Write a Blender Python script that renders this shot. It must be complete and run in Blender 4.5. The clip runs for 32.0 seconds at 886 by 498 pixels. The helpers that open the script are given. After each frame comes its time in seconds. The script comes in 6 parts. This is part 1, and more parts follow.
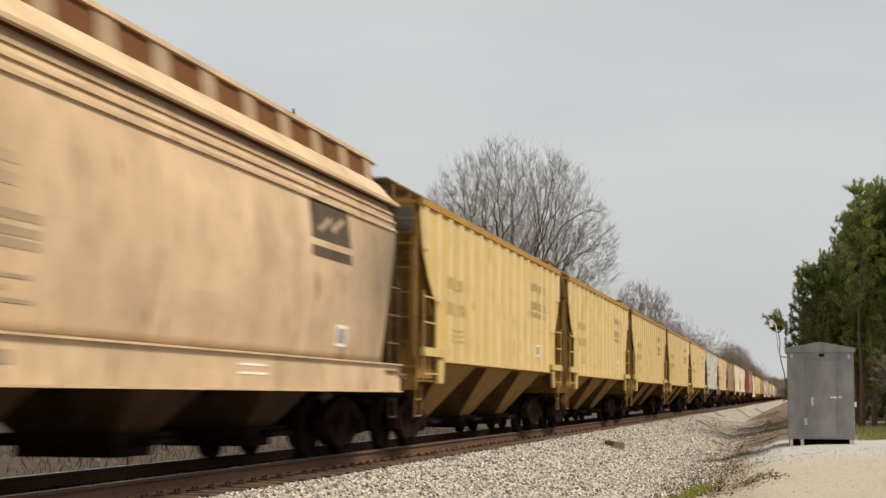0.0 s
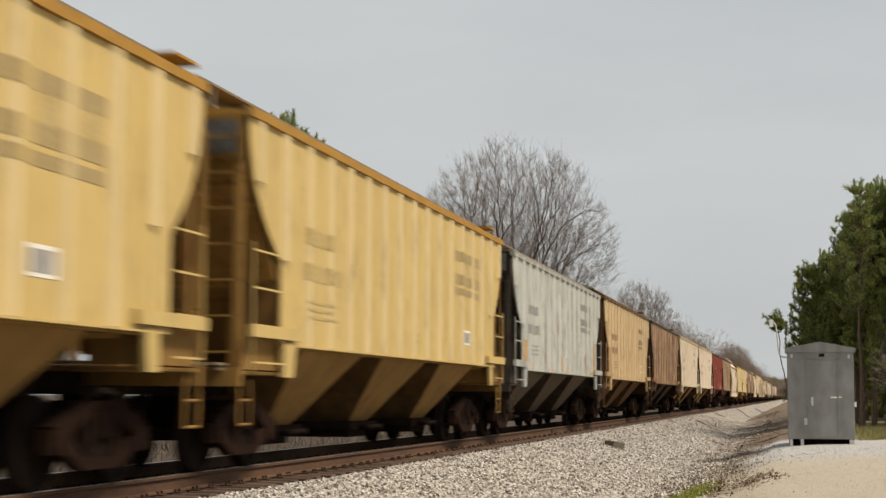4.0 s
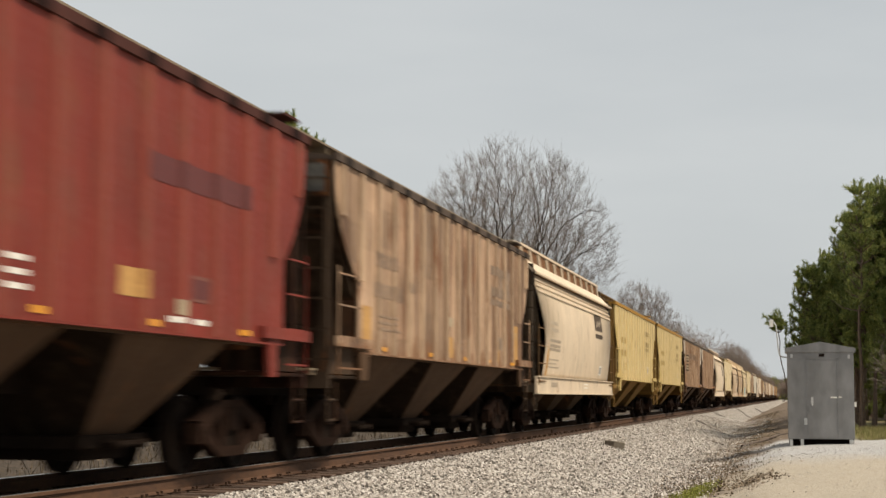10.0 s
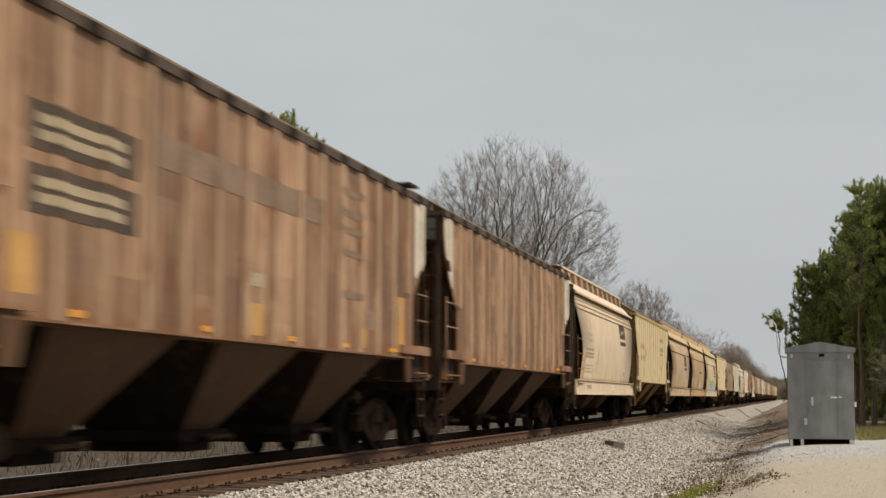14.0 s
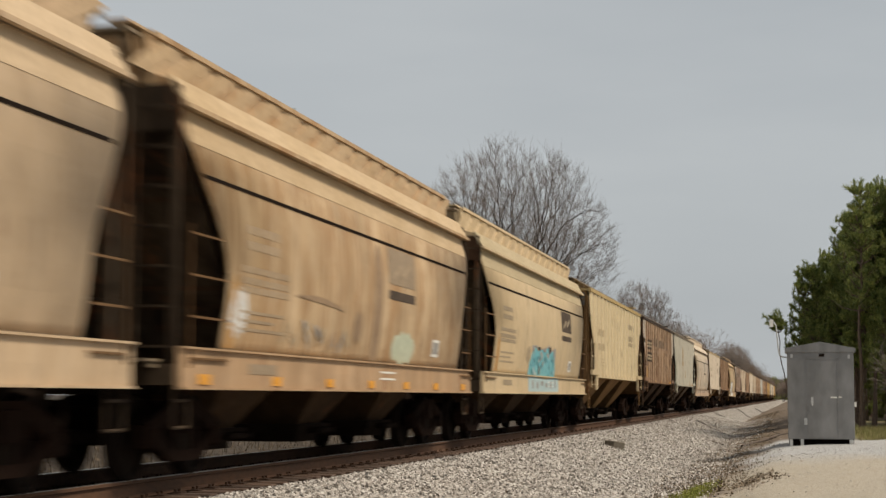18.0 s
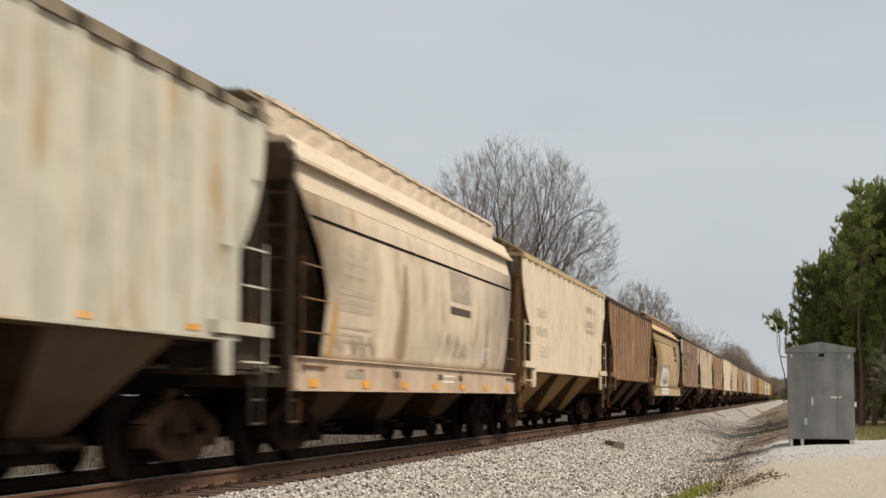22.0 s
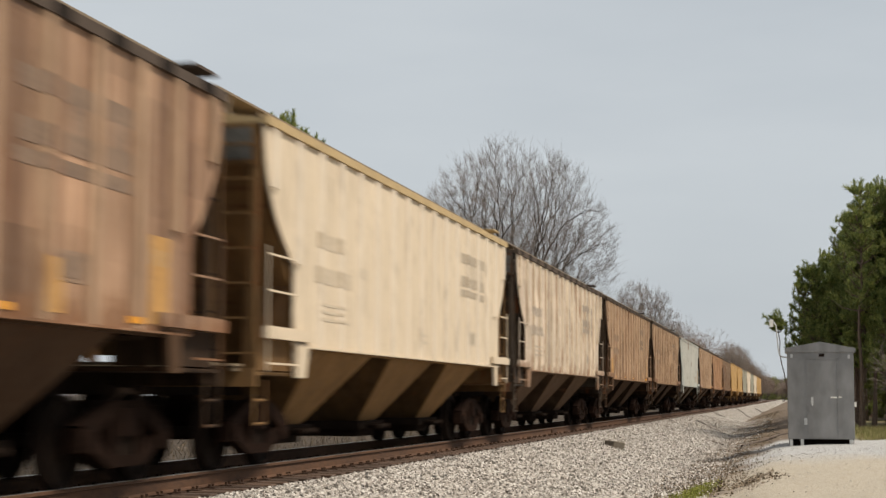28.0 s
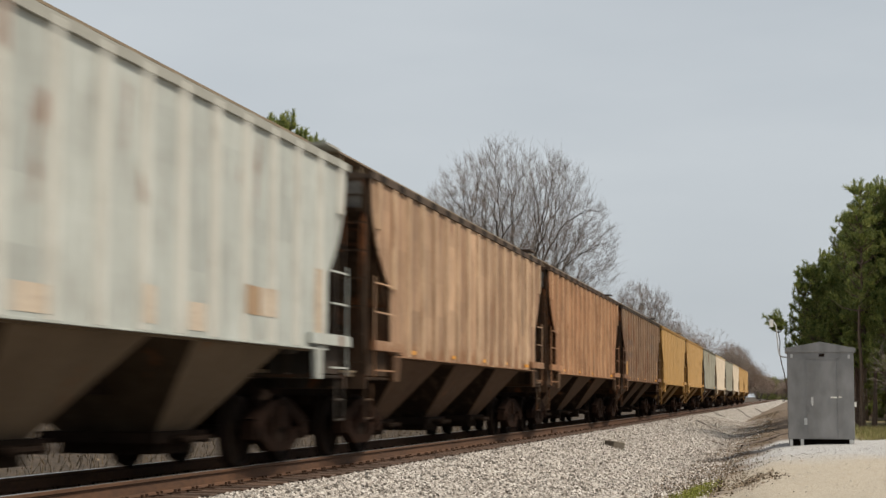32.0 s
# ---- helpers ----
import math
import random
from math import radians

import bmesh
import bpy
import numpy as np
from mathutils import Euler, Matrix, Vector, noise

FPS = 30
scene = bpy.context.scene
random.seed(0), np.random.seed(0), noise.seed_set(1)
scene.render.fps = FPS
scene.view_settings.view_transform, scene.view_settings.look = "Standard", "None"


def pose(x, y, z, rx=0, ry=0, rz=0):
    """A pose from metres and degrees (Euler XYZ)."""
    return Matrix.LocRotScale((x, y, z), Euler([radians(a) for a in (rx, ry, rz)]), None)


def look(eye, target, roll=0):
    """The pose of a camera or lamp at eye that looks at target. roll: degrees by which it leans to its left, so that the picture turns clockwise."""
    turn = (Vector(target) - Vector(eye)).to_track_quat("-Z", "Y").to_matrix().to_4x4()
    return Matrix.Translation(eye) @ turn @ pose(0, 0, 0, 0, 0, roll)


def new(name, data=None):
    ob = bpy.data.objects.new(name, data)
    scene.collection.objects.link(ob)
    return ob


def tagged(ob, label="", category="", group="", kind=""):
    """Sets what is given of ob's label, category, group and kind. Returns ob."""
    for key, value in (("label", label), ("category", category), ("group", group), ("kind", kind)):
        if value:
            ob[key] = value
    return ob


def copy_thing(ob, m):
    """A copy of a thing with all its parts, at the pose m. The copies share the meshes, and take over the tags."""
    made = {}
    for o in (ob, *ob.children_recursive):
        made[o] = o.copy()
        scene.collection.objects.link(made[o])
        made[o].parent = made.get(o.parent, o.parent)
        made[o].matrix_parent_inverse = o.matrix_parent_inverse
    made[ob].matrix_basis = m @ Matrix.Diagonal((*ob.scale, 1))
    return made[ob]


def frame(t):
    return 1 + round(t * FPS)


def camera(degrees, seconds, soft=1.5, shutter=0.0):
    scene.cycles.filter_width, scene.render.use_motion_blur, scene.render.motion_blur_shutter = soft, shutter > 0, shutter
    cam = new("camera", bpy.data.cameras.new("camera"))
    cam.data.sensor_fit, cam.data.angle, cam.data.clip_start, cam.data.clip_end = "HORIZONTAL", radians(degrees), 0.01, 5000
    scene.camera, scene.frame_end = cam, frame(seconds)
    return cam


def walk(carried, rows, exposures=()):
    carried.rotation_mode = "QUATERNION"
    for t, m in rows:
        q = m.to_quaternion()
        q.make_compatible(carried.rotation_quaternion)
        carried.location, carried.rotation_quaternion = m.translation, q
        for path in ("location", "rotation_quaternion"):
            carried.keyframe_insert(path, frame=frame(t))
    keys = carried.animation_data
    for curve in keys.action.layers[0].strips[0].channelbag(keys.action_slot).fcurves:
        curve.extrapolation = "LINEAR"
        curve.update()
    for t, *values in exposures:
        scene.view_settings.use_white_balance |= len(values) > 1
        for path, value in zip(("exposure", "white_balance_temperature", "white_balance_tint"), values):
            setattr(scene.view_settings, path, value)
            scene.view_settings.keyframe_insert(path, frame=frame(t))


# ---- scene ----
# Plan: x across the track (track on the -x side), y along the track away from the camera, z up from the rail top.
LENS = 31.04
EYE = Vector((0.0, 0.0, 0.917))
PAN, TILT, ROLL = radians(12.42), radians(5.266), 0.204
AIM = EYE + 50 * Vector((-math.sin(PAN) * math.cos(TILT), math.cos(PAN) * math.cos(TILT), math.sin(TILT)))
END = 32.0
cam = camera(LENS, END, soft=1.45, shutter=0.5)
walk(cam, [(0.0, look(EYE, AIM, ROLL)), (END, look(EYE, AIM, ROLL))],
     exposures=[(0.0, 0.10, 6760, 10), (1.0, 0.12, 6740, 10), (3.0, 0.03, 6700, 10), (6.0, 0.0, 6680, 10), (8.0, -0.06, 6660, 10), (9.0, -0.17, 6650, 10), (10.0, 0.06, 6640, 10), (11.0, 0.08, 6630, 10), (12.0, 0.0, 6620, 10), (13.0, -0.06, 6600, 10), (17.0, -0.22, 6530, 10), (18.0, -0.25, 6510, 10), (19.0, -0.15, 6480, 10), (20.0, -0.16, 6440, 10), (21.0, 0.02, 6420, 10), (23.0, 0.06, 6400, 10), (24.0, 0.12, 6390, 10), (25.0, 0.05, 6380, 10), (28.0, 0.03, 6360, 10), (29.0, -0.04, 6350, 10), (31.0, 0.05, 6340, 10), (32.0, 0.0, 6330, 10)])

# ---- light ----
SUN_EL, SUN_AZ = 55.0, -14.0  # azimuth measured from +x towards +y
sun_way = Vector((math.cos(radians(SUN_EL)) * math.cos(radians(SUN_AZ)), math.cos(radians(SUN_EL)) * math.sin(radians(SUN_AZ)), math.sin(radians(SUN_EL))))
world = bpy.data.worlds.new("sky")
scene.world = world
world.use_nodes = True
wn, wl = world.node_tree.nodes, world.node_tree.links
wn.clear()
w_out = wn.new("ShaderNodeOutputWorld")
w_bg = wn.new("ShaderNodeBackground")
w_sky = wn.new("ShaderNodeTexSky")
w_sky.sky_type, w_sky.sun_disc = "NISHITA", False
w_sky.sun_elevation, w_sky.sun_rotation = radians(SUN_EL), radians(90 - SUN_AZ)
w_sky.dust_density = 4.0
w_gain = wn.new("ShaderNodeVectorMath")
w_gain.operation = "SCALE"
w_gain.inputs[3].default_value = 0.09
wl.new(w_sky.outputs[0], w_gain.inputs[0])
w_co = wn.new("ShaderNodeTexCoord")
w_map = wn.new("ShaderNodeMapping")
w_map.inputs["Scale"].default_value = (1.2, 1.2, 5.0)
wl.new(w_co.outputs["Generated"], w_map.inputs[0])
w_noise = wn.new("ShaderNodeTexNoise")
w_noise.inputs["Scale"].default_value, w_noise.inputs["Detail"].default_value = 2.2, 5.0
wl.new(w_map.outputs[0], w_noise.inputs[0])
w_ramp = wn.new("ShaderNodeValToRGB")
w_ramp.color_ramp.elements[0].position, w_ramp.color_ramp.elements[1].position = 0.3, 0.7
w_ramp.color_ramp.elements[0].color, w_ramp.color_ramp.elements[1].color = (0.55, 0.585, 0.605, 1), (0.64, 0.67, 0.68, 1)
wl.new(w_noise.outputs[0], w_ramp.inputs[0])
w_mix = wn.new("ShaderNodeMix")
w_mix.data_type = "RGBA"
w_mix.inputs[0].default_value = 0.88
wl.new(w_gain.outputs[0], w_mix.inputs[6])
wl.new(w_ramp.outputs[0], w_mix.inputs[7])
wl.new(w_mix.outputs[2], w_bg.inputs[0])
w_bg.inputs[1].default_value = 1.0
wl.new(w_bg.outputs[0], w_out.inputs[0])
sun_data = bpy.data.lights.new("sun", "SUN")
sun_data.energy, sun_data.angle, sun_data.color = 4.8, radians(14.0), (1.0, 0.88, 0.72)
sun_ob = new("sun", sun_data)
sun_ob.matrix_world = look(sun_way * 60, (0, 0, 0))


# ---- materials ----
def nodes_of(name):
    m = bpy.data.materials.new(name)
    m.use_nodes = True
    return m, m.node_tree.nodes, m.node_tree.links, m.node_tree.nodes["Principled BSDF"]


def noise_node(n, l, co, scale, detail=4.0, stretch=None, rough=0.55):
    t = n.new("ShaderNodeTexNoise")
    t.inputs["Scale"].default_value, t.inputs["Detail"].default_value, t.inputs["Roughness"].default_value = scale, detail, rough
    if stretch:
        mp = n.new("ShaderNodeMapping")
        mp.inputs["Scale"].default_value = stretch
        l.new(co, mp.inputs[0])
        co = mp.outputs[0]
    l.new(co, t.inputs["Vector"])
    return t.outputs[0]


def ramp_node(n, l, fac, lo, hi, a=(0, 0, 0), b=(1, 1, 1)):
    r = n.new("ShaderNodeValToRGB")
    e = r.color_ramp.elements
    e[0].position, e[1].position = lo, hi
    e[0].color, e[1].color = (*a, 1), (*b, 1)
    l.new(fac, r.inputs[0])
    return r.outputs[0]


def mix_node(n, l, fac, a, b, how="MIX"):
    m = n.new("ShaderNodeMix")
    m.data_type, m.blend_type = "RGBA", how
    for sock, v in ((m.inputs[0], fac), (m.inputs[6], a), (m.inputs[7], b)):
        if isinstance(v, (int, float)):
            sock.default_value = v
        elif isinstance(v, tuple):
            sock.default_value = (*v, 1)
        else:
            l.new(v, sock)
    return m.outputs[2]


def bump_node(n, l, bsdf, height, strength, distance):
    b = n.new("ShaderNodeBump")
    b.inputs["Strength"].default_value, b.inputs["Distance"].default_value = strength, distance
    l.new(height, b.inputs["Height"])
    l.new(b.outputs[0], bsdf.inputs["Normal"])


def coords(n, kind="Object"):
    return n.new("ShaderNodeTexCoord").outputs[kind]


def shifted(n, l, co, amount):
    """Coordinates moved by the object's own random number, so that alike pieces differ."""
    info = n.new("ShaderNodeObjectInfo")
    k = n.new("ShaderNodeMath")
    k.operation = "MULTIPLY"
    k.inputs[1].default_value = amount
    l.new(info.outputs["Random"], k.inputs[0])
    c = n.new("ShaderNodeCombineXYZ")
    for i in range(3):
        l.new(k.outputs[0], c.inputs[i])
    a = n.new("ShaderNodeVectorMath")
    l.new(co, a.inputs[0])
    l.new(c.outputs[0], a.inputs[1])
    return a.outputs[0], info.outputs["Random"]


def blend3(a, b):
    return tuple(0.35 * x + 0.65 * y for x, y in zip(a, b))


def paint(name, colour, second, rust=0.3, fade=0.5, rough=0.55, gloss=0.5, rust_tone=(0.16, 0.06, 0.022)):
    """Weathered car paint: two tones in vertical streaks, grime, rust patches with edges."""
    m, n, l, b = nodes_of(name)
    co, rnd = shifted(n, l, coords(n), 37.0)
    big = noise_node(n, l, co, 0.6, 3)
    streak = noise_node(n, l, co, 1.0, 5, (3.2, 3.2, 0.16))
    fine = noise_node(n, l, co, 14.0, 5)
    c = mix_node(n, l, ramp_node(n, l, streak, 0.5 - 0.28 * (1.2 - fade), 0.5 + 0.28 * (1.2 - fade)), colour, second)
    c = mix_node(n, l, ramp_node(n, l, big, 0.35, 0.75, (0, 0, 0), (0.5, 0.5, 0.5)), c, tuple(0.55 * (x + y) for x, y in zip(colour, second)))
    # each bay between two ribs has its own tone
    sep = n.new("ShaderNodeSeparateXYZ")
    l.new(coords(n), sep.inputs[0])
    at = n.new("ShaderNodeMath")
    at.operation = "MULTIPLY_ADD"
    at.inputs[1].default_value, at.inputs[2].default_value = 1 / 0.989, 8.0
    l.new(sep.outputs[1], at.inputs[0])
    cell = n.new("ShaderNodeMath")
    cell.operation = "FLOOR"
    l.new(at.outputs[0], cell.inputs[0])
    own = n.new("ShaderNodeMath")
    own.operation = "MULTIPLY_ADD"
    own.inputs[1].default_value = 91.7
    l.new(rnd, own.inputs[0])
    l.new(cell.outputs[0], own.inputs[2])
    dice = n.new("ShaderNodeTexWhiteNoise")
    dice.noise_dimensions = "1D"
    l.new(own.outputs[0], dice.inputs["W"])
    tone = n.new("ShaderNodeMapRange")
    tone.inputs["To Min"].default_value, tone.inputs["To Max"].default_value = 1 - 0.42 * fade ** 2, 1 + 0.3 * fade ** 2
    # and so have repainted rectangles within a bay
    high = n.new("ShaderNodeMath")
    high.operation = "MULTIPLY_ADD"
    high.inputs[1].default_value = 1.7
    l.new(sep.outputs[2], high.inputs[0])
    l.new(dice.outputs["Value"], high.inputs[2])
    storey = n.new("ShaderNodeMath")
    storey.operation = "FLOOR"
    l.new(high.outputs[0], storey.inputs[0])
    pair = n.new("ShaderNodeCombineXYZ")
    l.new(own.outputs[0], pair.inputs[0])
    l.new(storey.outputs[0], pair.inputs[1])
    dice2 = n.new("ShaderNodeTexWhiteNoise")
    dice2.noise_dimensions = "2D"
    l.new(pair.outputs[0], dice2.inputs["Vector"])
    both = n.new("ShaderNodeMath")
    both.operation = "MULTIPLY_ADD"
    both.inputs[1].default_value = 0.45
    l.new(dice2.outputs["Value"], both.inputs[0])
    part_of = n.new("ShaderNodeMath")
    part_of.operation = "MULTIPLY"
    part_of.inputs[1].default_value = 0.6
    l.new(dice.outputs["Value"], part_of.inputs[0])
    l.new(part_of.outputs[0], both.inputs[2])
    l.new(both.outputs[0], tone.inputs["Value"])
    v = n.new("ShaderNodeVectorMath")
    v.operation = "SCALE"
    l.new(c, v.inputs[0])
    l.new(tone.outputs[0], v.inputs[3])
    c = v.outputs[0]
    if rust:
        patch = noise_node(n, l, co, 1.1, 6, (1.6, 1.6, 0.55), 0.62)
        c = mix_node(n, l, ramp_node(n, l, patch, 0.64 - 0.2 * rust, 0.71 - 0.16 * rust, (0, 0, 0), (0.8, 0.8, 0.8)), c, rust_tone)
    if fade > 0.55:  # broken dark lines along the ribs: rust, with their shaded side painted in
        turn = n.new("ShaderNodeMath")
        turn.operation = "MULTIPLY_ADD"
        turn.inputs[1].default_value, turn.inputs[2].default_value = 1 / 0.98375, 20.5
        l.new(sep.outputs[1], turn.inputs[0])
        fr = n.new("ShaderNodeMath")
        fr.operation = "FRACT"
        l.new(turn.outputs[0], fr.inputs[0])
        off = n.new("ShaderNodeMath")
        off.operation = "SUBTRACT"
        off.inputs[1].default_value = 0.5
        l.new(fr.outputs[0], off.inputs[0])
        gapd = n.new("ShaderNodeMath")
        gapd.operation = "ABSOLUTE"
        l.new(off.outputs[0], gapd.inputs[0])
        near = n.new("ShaderNodeMath")
        near.operation = "COMPARE"
        near.inputs[1].default_value, near.inputs[2].default_value = 0.09, 0.022
        l.new(gapd.outputs[0], near.inputs[0])
        broken = noise_node(n, l, co, 2.2, 4, (1, 3, 0.5))
        amount = mix_node(n, l, 1.0, near.outputs[0], ramp_node(n, l, broken, 0.38, 0.6, (0.1, 0.1, 0.1), (0.8, 0.8, 0.8)), "MULTIPLY")
        c = mix_node(n, l, amount, c, blend3(colour, rust_tone if rust_tone[0] > 0.2 else (0.10, 0.045, 0.022)))
    blot = noise_node(n, l, co, 1.7, 7, (1, 1, 0.6), 0.7)
    c = mix_node(n, l, 0.30 + 0.35 * fade if fade > 0.45 else 0.16, c, ramp_node(n, l, blot, 0.3, 0.72, (0.5, 0.47, 0.43), (1.25, 1.25, 1.25)), "MULTIPLY")
    if rust > 0.4:  # rust that runs down from the roof edge
        drip = noise_node(n, l, co, 1.0, 6, (7, 7, 0.35), 0.65)
        c = mix_node(n, l, ramp_node(n, l, drip, 0.50, 0.57, (0, 0, 0), (0.75, 0.75, 0.75)), c, tuple(0.8 * x for x in rust_tone))
    if fade > 0.8 and gloss > 0.2:  # ragged rust along the foot of the side
        foot = n.new("ShaderNodeMath")
        foot.operation = "MULTIPLY_ADD"
        foot.inputs[1].default_value, foot.inputs[2].default_value = -0.55, 1.03
        l.new(sep.outputs[2], foot.inputs[0])
        lift = n.new("ShaderNodeMath")
        lift.operation = "ADD"
        l.new(foot.outputs[0], lift.inputs[0])
        l.new(noise_node(n, l, co, 2.0, 6, (1, 1, 1), 0.7), lift.inputs[1])
        c = mix_node(n, l, ramp_node(n, l, lift.outputs[0], 0.54, 0.66, (0, 0, 0), (0.7, 0.7, 0.7)), c, (0.17, 0.075, 0.03))
    run = noise_node(n, l, co, 1.0, 6, (11, 11, 0.5), 0.6)
    c = mix_node(n, l, ramp_node(n, l, run, 0.58, 0.75, (0, 0, 0), (0.5 * fade, 0.5 * fade, 0.5 * fade)), c, blend3(colour, (0.09, 0.05, 0.028)))
    grime = noise_node(n, l, co, 5.0, 6, (1, 1, 0.35))
    c = mix_node(n, l, ramp_node(n, l, grime, 0.52, 0.8, (0, 0, 0), (0.45, 0.45, 0.45)), c, (0.10, 0.07, 0.045))
    l.new(c, b.inputs["Base Color"])
    l.new(ramp_node(n, l, fine, 0.3, 0.7, (rough - 0.1,) * 3, (rough + 0.15,) * 3), b.inputs["Roughness"])
    b.inputs["Specular IOR Level"].default_value = gloss
    bump_node(n, l, b, fine, 0.15, 0.01)
    return m


def surface(name, colour, second, rough=0.8, metal=0.0, scale=4.0, fine=40.0, bump=0.3, dist=0.01, rnd_tone=0.0, stretch=None, gloss=0.5):
    m, n, l, b = nodes_of(name)
    co, rnd = shifted(n, l, coords(n), 11.0 if rnd_tone else 0.0)
    a = noise_node(n, l, co, scale, 5, stretch)
    f = noise_node(n, l, co, fine, 4, stretch)
    c = mix_node(n, l, ramp_node(n, l, a, 0.32, 0.68), colour, second)
    c = mix_node(n, l, 0.35, c, ramp_node(n, l, f, 0.25, 0.75, tuple(0.45 * x for x in colour), tuple(min(1, 1.4 * x) for x in second)))
    if rnd_tone:
        tone = n.new("ShaderNodeMapRange")
        tone.inputs["To Min"].default_value, tone.inputs["To Max"].default_value = 1 - rnd_tone, 1 + rnd_tone
        l.new(rnd, tone.inputs["Value"])
        v = n.new("ShaderNodeVectorMath")
        v.operation = "SCALE"
        l.new(c, v.inputs[0])
        l.new(tone.outputs[0], v.inputs[3])
        c = v.outputs[0]
    l.new(c, b.inputs["Base Color"])
    b.inputs["Roughness"].default_value, b.inputs["Metallic"].default_value = rough, metal
    b.inputs["Specular IOR Level"].default_value = gloss
    bump_node(n, l, b, f, bump, dist)
    return m


def islands(name, colours, rough=0.85):
    """One colour an island, out of a ramp."""
    m, n, l, b = nodes_of(name)
    g = n.new("ShaderNodeNewGeometry")
    r = n.new("ShaderNodeValToRGB")
    e = r.color_ramp.elements
    while len(e) < len(colours):
        e.new(0.5)
    for i, c in enumerate(colours):
        e[i].position, e[i].color = i / (len(colours) - 1), (*c, 1)
    l.new(g.outputs["Random Per Island"], r.inputs[0])
    f = noise_node(n, l, coords(n), 60.0, 3)
    c = mix_node(n, l, 0.3, r.outputs[0], ramp_node(n, l, f, 0.3, 0.7, (0.2, 0.19, 0.17), (0.7, 0.67, 0.62)), "OVERLAY")
    l.new(c, b.inputs["Base Color"])
    b.inputs["Roughness"].default_value = rough
    return m


def leafy(name, colours):
    """Thin leaves or needles that let some light through."""
    m = islands(name, colours, 0.6)
    n, l = m.node_tree.nodes, m.node_tree.links
    b = n["Principled BSDF"]
    t = n.new("ShaderNodeBsdfTranslucent")
    l.new(b.inputs["Base Color"].links[0].from_socket, t.inputs["Color"])
    mx = n.new("ShaderNodeMixShader")
    mx.inputs[0].default_value = 0.4
    l.new(b.outputs[0], mx.inputs[1])
    l.new(t.outputs[0], mx.inputs[2])
    l.new(mx.outputs[0], n["Material Output"].inputs["Surface"])
    return m


